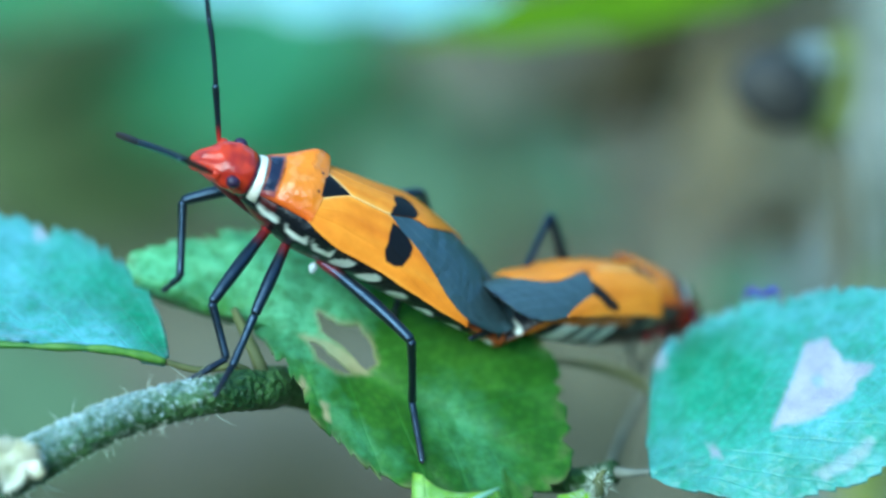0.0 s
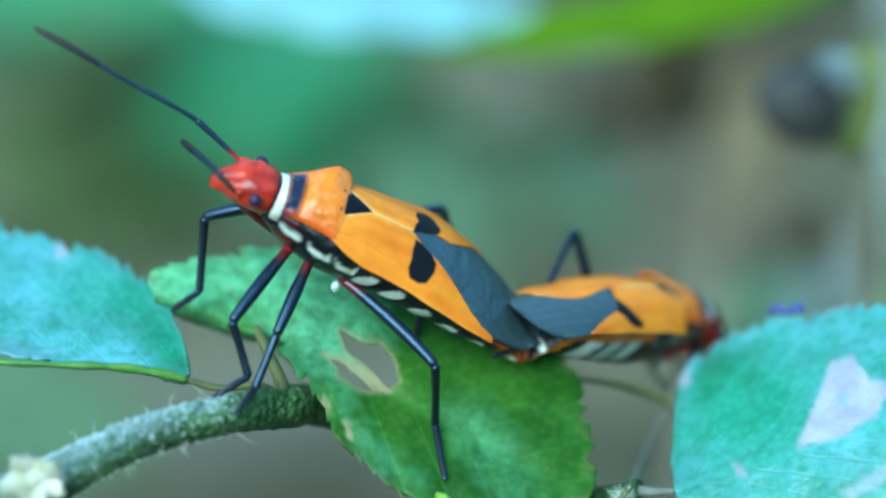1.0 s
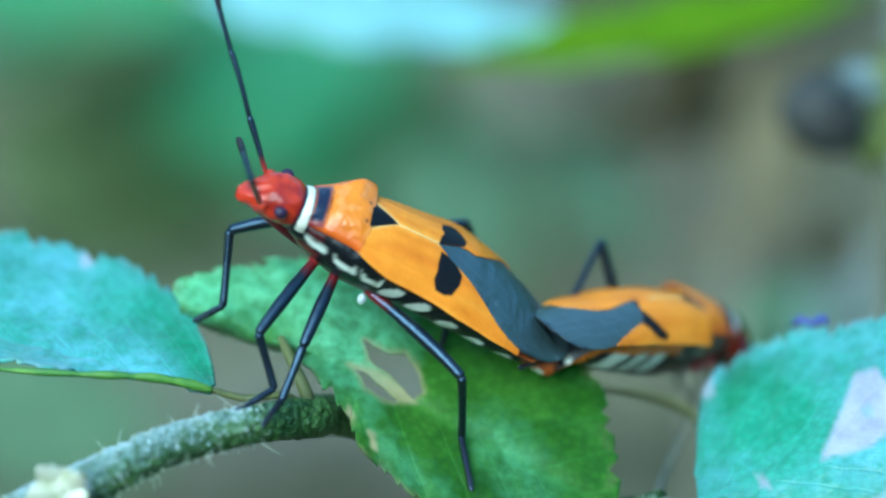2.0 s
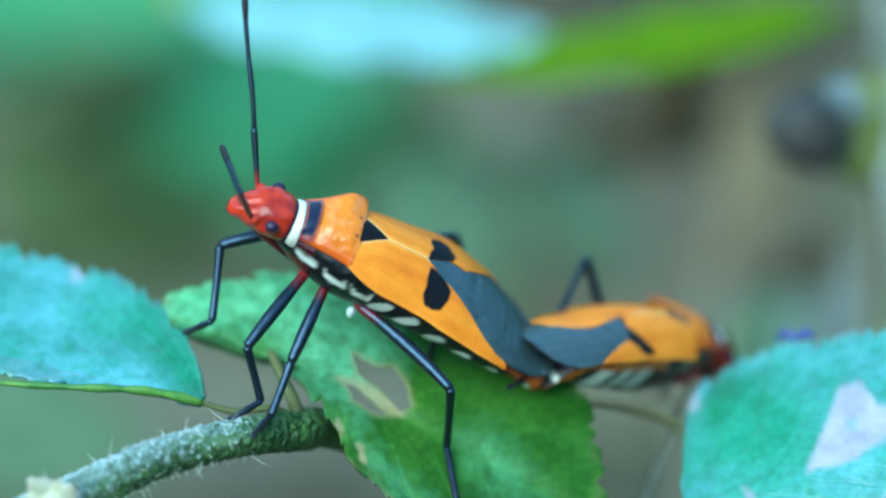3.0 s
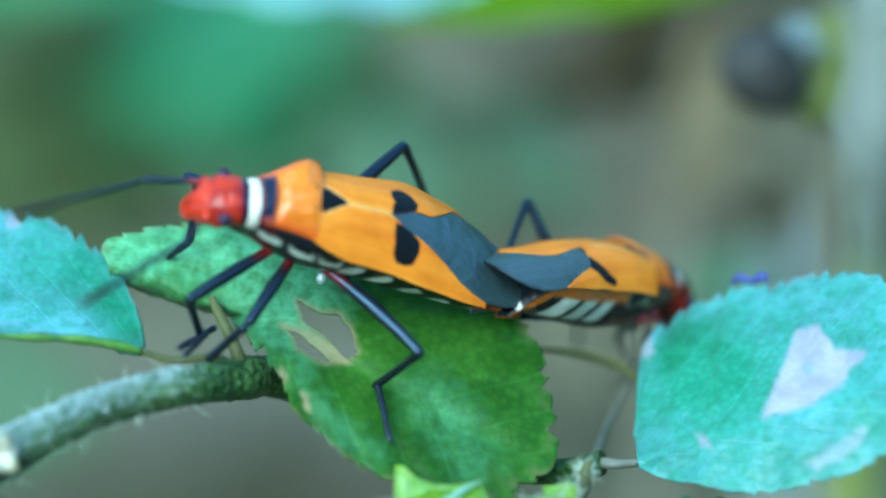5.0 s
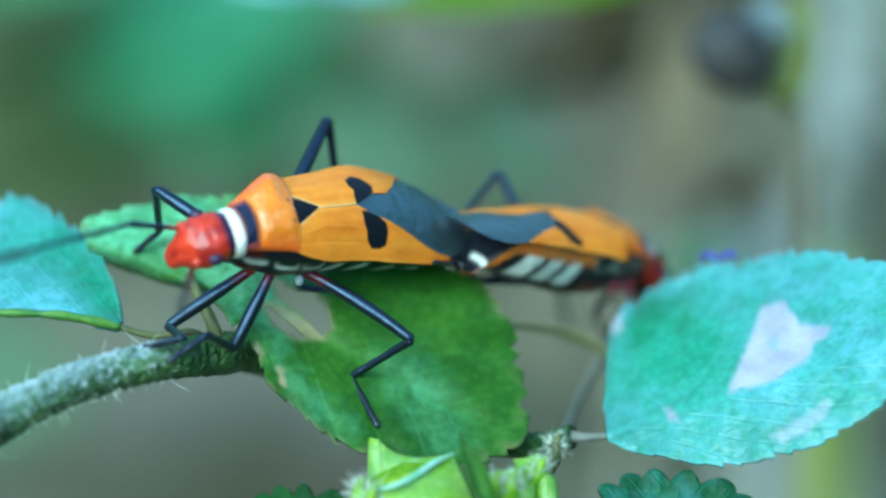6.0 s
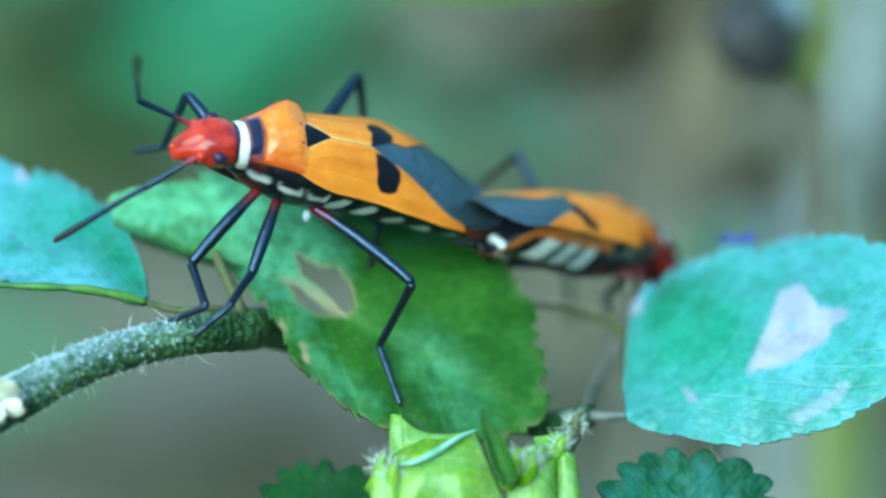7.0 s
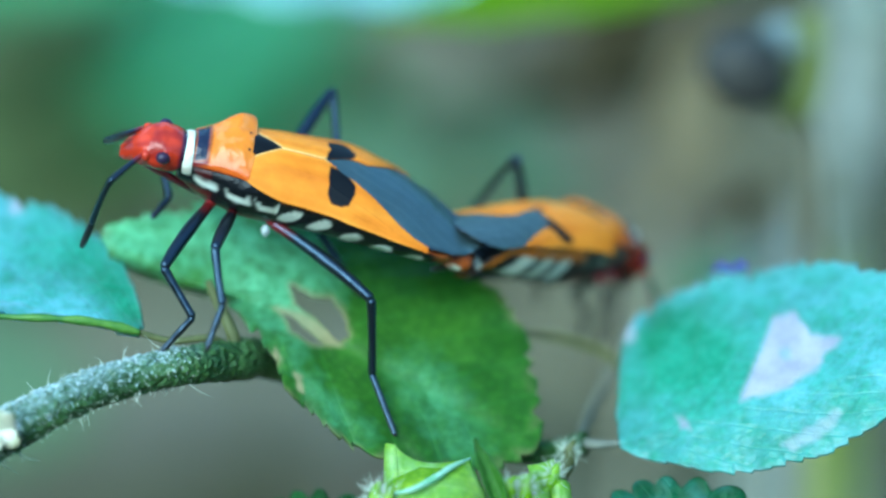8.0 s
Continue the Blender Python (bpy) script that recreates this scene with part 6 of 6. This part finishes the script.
    key_leg(LEGS["mid_far"], LENS["mid_far"], (1.29, -1.22, -1.08),
        [(0, -1.71, -1.30, -0.97), (0.5, -1.71, -1.35, -1.00), (1, -1.71, -1.36, -1.02), (2.5, -1.71, -1.41, -1.09), (3, -1.71, -1.38, -1.04), (3.5, -1.71, -1.37, -1.04), (4, -1.71, -1.36, -1.00), (5.5, -1.69, -1.36, -0.74), (6, -1.69, -1.21, -0.73), (6.5, -1.69, -1.14, -0.74), (7, -1.68, -0.79, -1.07), (7.5, -1.67, -0.78, -1.36), (8, -1.67, -1.06, -1.55)],
        [(0, -4.39, 0.29, -1.50), (0.5, -4.40, 0.22, -1.54), (1, -4.39, 0.22, -1.58), (2.5, -4.40, 0.13, -1.69), (3, -4.40, 0.16, -1.65), (3.5, -4.41, 0.12, -1.72), (4, -4.43, 0.05, -1.77), (5.5, -1.42, 0.83, -3.01), (6, -1.53, 1.05, -2.93), (6.5, -1.60, 1.13, -2.94), (7, -4.03, 1.20, -1.80), (7.5, -3.78, 1.19, -2.65), (8, -3.86, 0.58, -3.15)],
        [(0, -4.74, 1.41, -3.07), (0.5, -4.78, 1.30, -3.13), (1, -4.79, 1.28, -3.19), (2.5, -4.72, 1.21, -3.31), (3, -4.74, 1.20, -3.29), (3.5, -4.78, 1.13, -3.37), (4, -4.82, 1.00, -3.45), (5.5, -3.28, 1.43, -2.84), (6, -3.38, 1.69, -2.75), (6.5, -3.44, 1.82, -2.72), (7, -4.18, 2.13, -3.53), (7.5, -5.17, 2.13, -3.68), (8, -5.24, 1.29, -4.35)])
    key_leg(LEGS["hind_far"], LENS["hind_far"], (-0.75, -1.2, -1.2),
        [(0, -4.45, -4.26, -1.31), (0.5, -4.42, -4.30, -1.28), (1, -4.47, -4.23, -1.22), (2.5, -4.40, -4.31, -1.43), (3, -4.43, -4.27, -1.41), (3.5, -4.39, -4.32, -1.46), (4, -4.37, -4.34, -1.43), (4.3, -4.37, -4.34, -1.43), (5.3, -3.17, -5.24, -0.29), (5.4, -2.03, -5.82, -0.98), (5.5, -3.91, -4.81, -1.15), (6, -3.98, -4.57, -0.09), (6.5, -3.99, -4.53, -0.01), (7, -3.56, -4.94, -0.13), (7.5, -1.97, -5.58, 0.33), (8, -2.62, -5.36, 0.29)],
        [(0, -6.55, -4.01, -3.71), (0.5, -6.55, -4.07, -3.65), (1, -6.58, -4.01, -3.61), (2.5, -6.50, -4.03, -3.83), (3, -6.56, -3.91, -3.78), (3.5, -6.53, -4.02, -3.82), (4, -6.41, -4.18, -3.89), (4.3, -6.41, -4.18, -3.89), (5.3, -5.19, -4.49, -2.66), (5.4, -4.41, -3.76, -0.40), (5.5, -4.84, -2.52, -3.17), (6, -4.52, -2.19, -2.16), (6.5, -3.50, -1.57, -1.12), (7, -4.68, -3.08, -2.48), (7.5, -4.02, -3.35, -0.72), (8, -3.25, -2.48, -0.95)],
        [(0, -8.03, -2.54, -4.90), (0.5, -8.09, -2.69, -4.87), (1, -8.15, -2.79, -4.95), (2.5, -8.02, -2.56, -4.96), (3, -8.04, -2.46, -4.98), (3.5, -8.07, -2.67, -5.07), (4, -7.93, -2.81, -5.15), (4.3, -7.93, -2.81, -5.15), (5.3, -6.60, -2.60, -3.90), (5.4, -5.90, -2.50, -0.10), (5.5, -5.60, -0.33, -3.81), (6, -5.31, -0.10, -3.03), (6.5, -4.04, 0.69, -1.71), (7, -5.81, -1.11, -3.25), (7.5, -5.31, -1.56, -1.67), (8, -4.74, -0.99, -2.10)])
    walk(front_head, [(t, Matrix.Translation(NECK * MM) @ head_turn(t) @ Matrix.Translation(-NECK * MM)) for t, _ in HEAD_NOD])
    key_antenna(ANTENNAE["far"], (4.70, -0.78, 0.38),
        [(0, 0.48, -0.58, 0.66), (0.2, 0.54, -0.66, 0.52), (0.4, 0.77, -0.55, 0.32), (0.5, 0.87, -0.46, 0.18), (0.6, 0.95, -0.08, 0.31), (0.8, 0.96, -0.29, -0.02), (1, 0.92, -0.39, 0.09), (1.2, 0.82, -0.51, 0.27), (2.3, 0.54, -0.66, 0.52), (2.5, 0.46, -0.69, 0.56), (3, 0.45, -0.69, 0.57), (3.5, 0.47, -0.68, 0.57), (3.8, 0.37, -0.43, 0.82), (4, 0.45, -0.68, 0.58), (4.1, 0.67, -0.61, 0.42), (4.2, 0.99, -0.08, 0.08)]
        + [(5.3, 0.88, -0.02, -0.48), (5.5, 0.79, 0.14, -0.60), (5.7, 0.84, -0.06, -0.54), (6, 0.98, -0.13, 0.14), (6.3, 0.84, -0.32, -0.44), (6.5, 0.83, -0.19, -0.52), (6.7, 0.96, -0.18, -0.20), (6.8, 0.87, -0.43, 0.25), (6.9, 0.71, -0.08, 0.70), (7, 0.93, -0.37, -0.02), (7.2, 0.84, 0.43, 0.34), (7.4, 0.77, 0.47, 0.43), (7.5, 0.97, 0.07, 0.24), (7.8, 0.76, 0.55, 0.36), (8, 0.66, 0.73, 0.16)],
        [(0, 0.50, -0.63, 0.59), (0.2, 0.68, -0.61, 0.40), (0.4, 0.88, -0.31, 0.37), (0.5, 0.92, -0.39, 0.09), (0.6, 0.97, -0.21, -0.10), (0.8, 0.97, -0.08, -0.22), (1, 0.97, -0.23, -0.08), (1.2, 0.93, -0.37, 0.08), (2.3, 0.50, -0.67, 0.55), (2.5, 0.45, -0.69, 0.57), (3, 0.47, -0.69, 0.56), (3.5, 0.55, -0.43, 0.72), (3.8, 0.35, -0.36, 0.86), (4, 0.29, -0.31, 0.91), (4.1, 0.49, 0.17, 0.85), (4.2, 0.62, 0.59, 0.52)]
        + [(5.3, 0.88, 0.47, 0.01), (5.5, 0.63, 0.44, -0.64), (5.7, 0.87, 0.31, 0.38), (6, 0.99, 0.14, 0.04), (6.3, 1.00, 0.03, 0.07), (6.5, 0.96, 0.14, -0.24), (6.7, 0.76, 0.40, 0.52), (6.8, 0.73, 0.29, 0.62), (6.9, 0.50, 0.18, 0.84), (7, 0.43, 0.42, 0.80), (7.2, 0.44, 0.63, 0.64), (7.4, 0.42, 0.62, 0.66), (7.5, 0.47, 0.58, 0.67), (7.8, 0.23, 0.71, 0.66), (8, -0.01, 0.70, 0.71)])
    key_antenna(ANTENNAE["near"], (4.70, 0.78, 0.38),
        [(0, 0.74, 0.44, 0.51), (0.5, 0.65, 0.49, 0.58), (1, 0.54, 0.45, 0.71), (1.2, 0.55, 0.47, 0.69), (2.3, 0.47, 0.28, 0.84), (2.5, 0.47, 0.27, 0.84), (3, 0.54, 0.30, 0.79), (3.5, 0.48, 0.36, 0.80), (3.8, 0.53, 0.36, 0.77), (4, 0.68, 0.51, 0.53), (4.2, 0.61, 0.42, 0.68), (4.7, 0.58, 0.66, 0.35), (5.3, 0.51, 0.86, -0.10), (5.5, 0.58, 0.67, -0.47), (5.6, 0.62, 0.75, -0.21), (5.7, 0.60, 0.46, -0.65), (5.8, 0.74, 0.55, -0.38), (6, 0.63, 0.58, 0.52), (6.1, 0.66, 0.74, 0.09), (6.2, 0.54, 0.54, -0.65), (6.3, 0.69, 0.61, -0.40), (6.4, 0.56, 0.49, -0.66), (6.5, 0.57, 0.47, -0.67), (6.6, 0.83, 0.55, -0.09), (6.7, 0.85, 0.52, -0.09), (6.8, 0.80, 0.55, -0.22), (6.9, 0.69, 0.28, -0.66), (7, 0.72, 0.28, -0.64), (7.2, 0.82, 0.56, -0.13), (7.5, 0.78, 0.33, -0.54), (7.8, 0.67, 0.72, -0.16), (8, 0.49, 0.87, 0.08)],
        [(0, 0.43, -0.58, -0.69), (0.5, 0.40, -0.64, -0.65), (1, 0.21, -0.77, -0.60), (1.2, 0.11, -0.80, -0.58), (2.3, 0.04, -0.88, -0.48), (2.5, 0.04, -0.87, -0.50), (3, 0.10, -0.87, -0.48), (3.5, 0.06, -0.84, -0.55), (3.8, 0.08, -0.83, -0.56), (4, 0.67, -0.56, -0.49), (4.2, 0.26, -0.70, -0.67), (4.7, 0.62, 0.00, -0.50), (5.3, 0.65, 0.76, -0.04), (5.5, 0.70, 0.71, 0.03), (5.6, 0.68, 0.72, 0.14), (5.7, 0.78, 0.58, -0.22), (5.8, 0.81, 0.59, 0.06), (6, 0.61, 0.53, 0.59), (6.1, 0.67, 0.67, 0.31), (6.2, 0.76, 0.65, -0.07), (6.3, 0.78, 0.63, 0.05), (6.4, 0.78, 0.61, -0.15), (6.5, 0.80, 0.60, -0.04), (6.6, 0.82, 0.54, 0.19), (6.7, 0.83, 0.52, 0.19), (6.8, 0.81, 0.58, 0.11), (6.9, 0.71, 0.30, -0.64), (7, 0.54, 0.06, -0.84), (7.2, -0.12, 0.00, -0.99), (7.5, 0.84, 0.27, -0.46), (7.8, 0.27, -0.21, -0.94), (8, 0.07, -0.12, -0.99)])


motions()
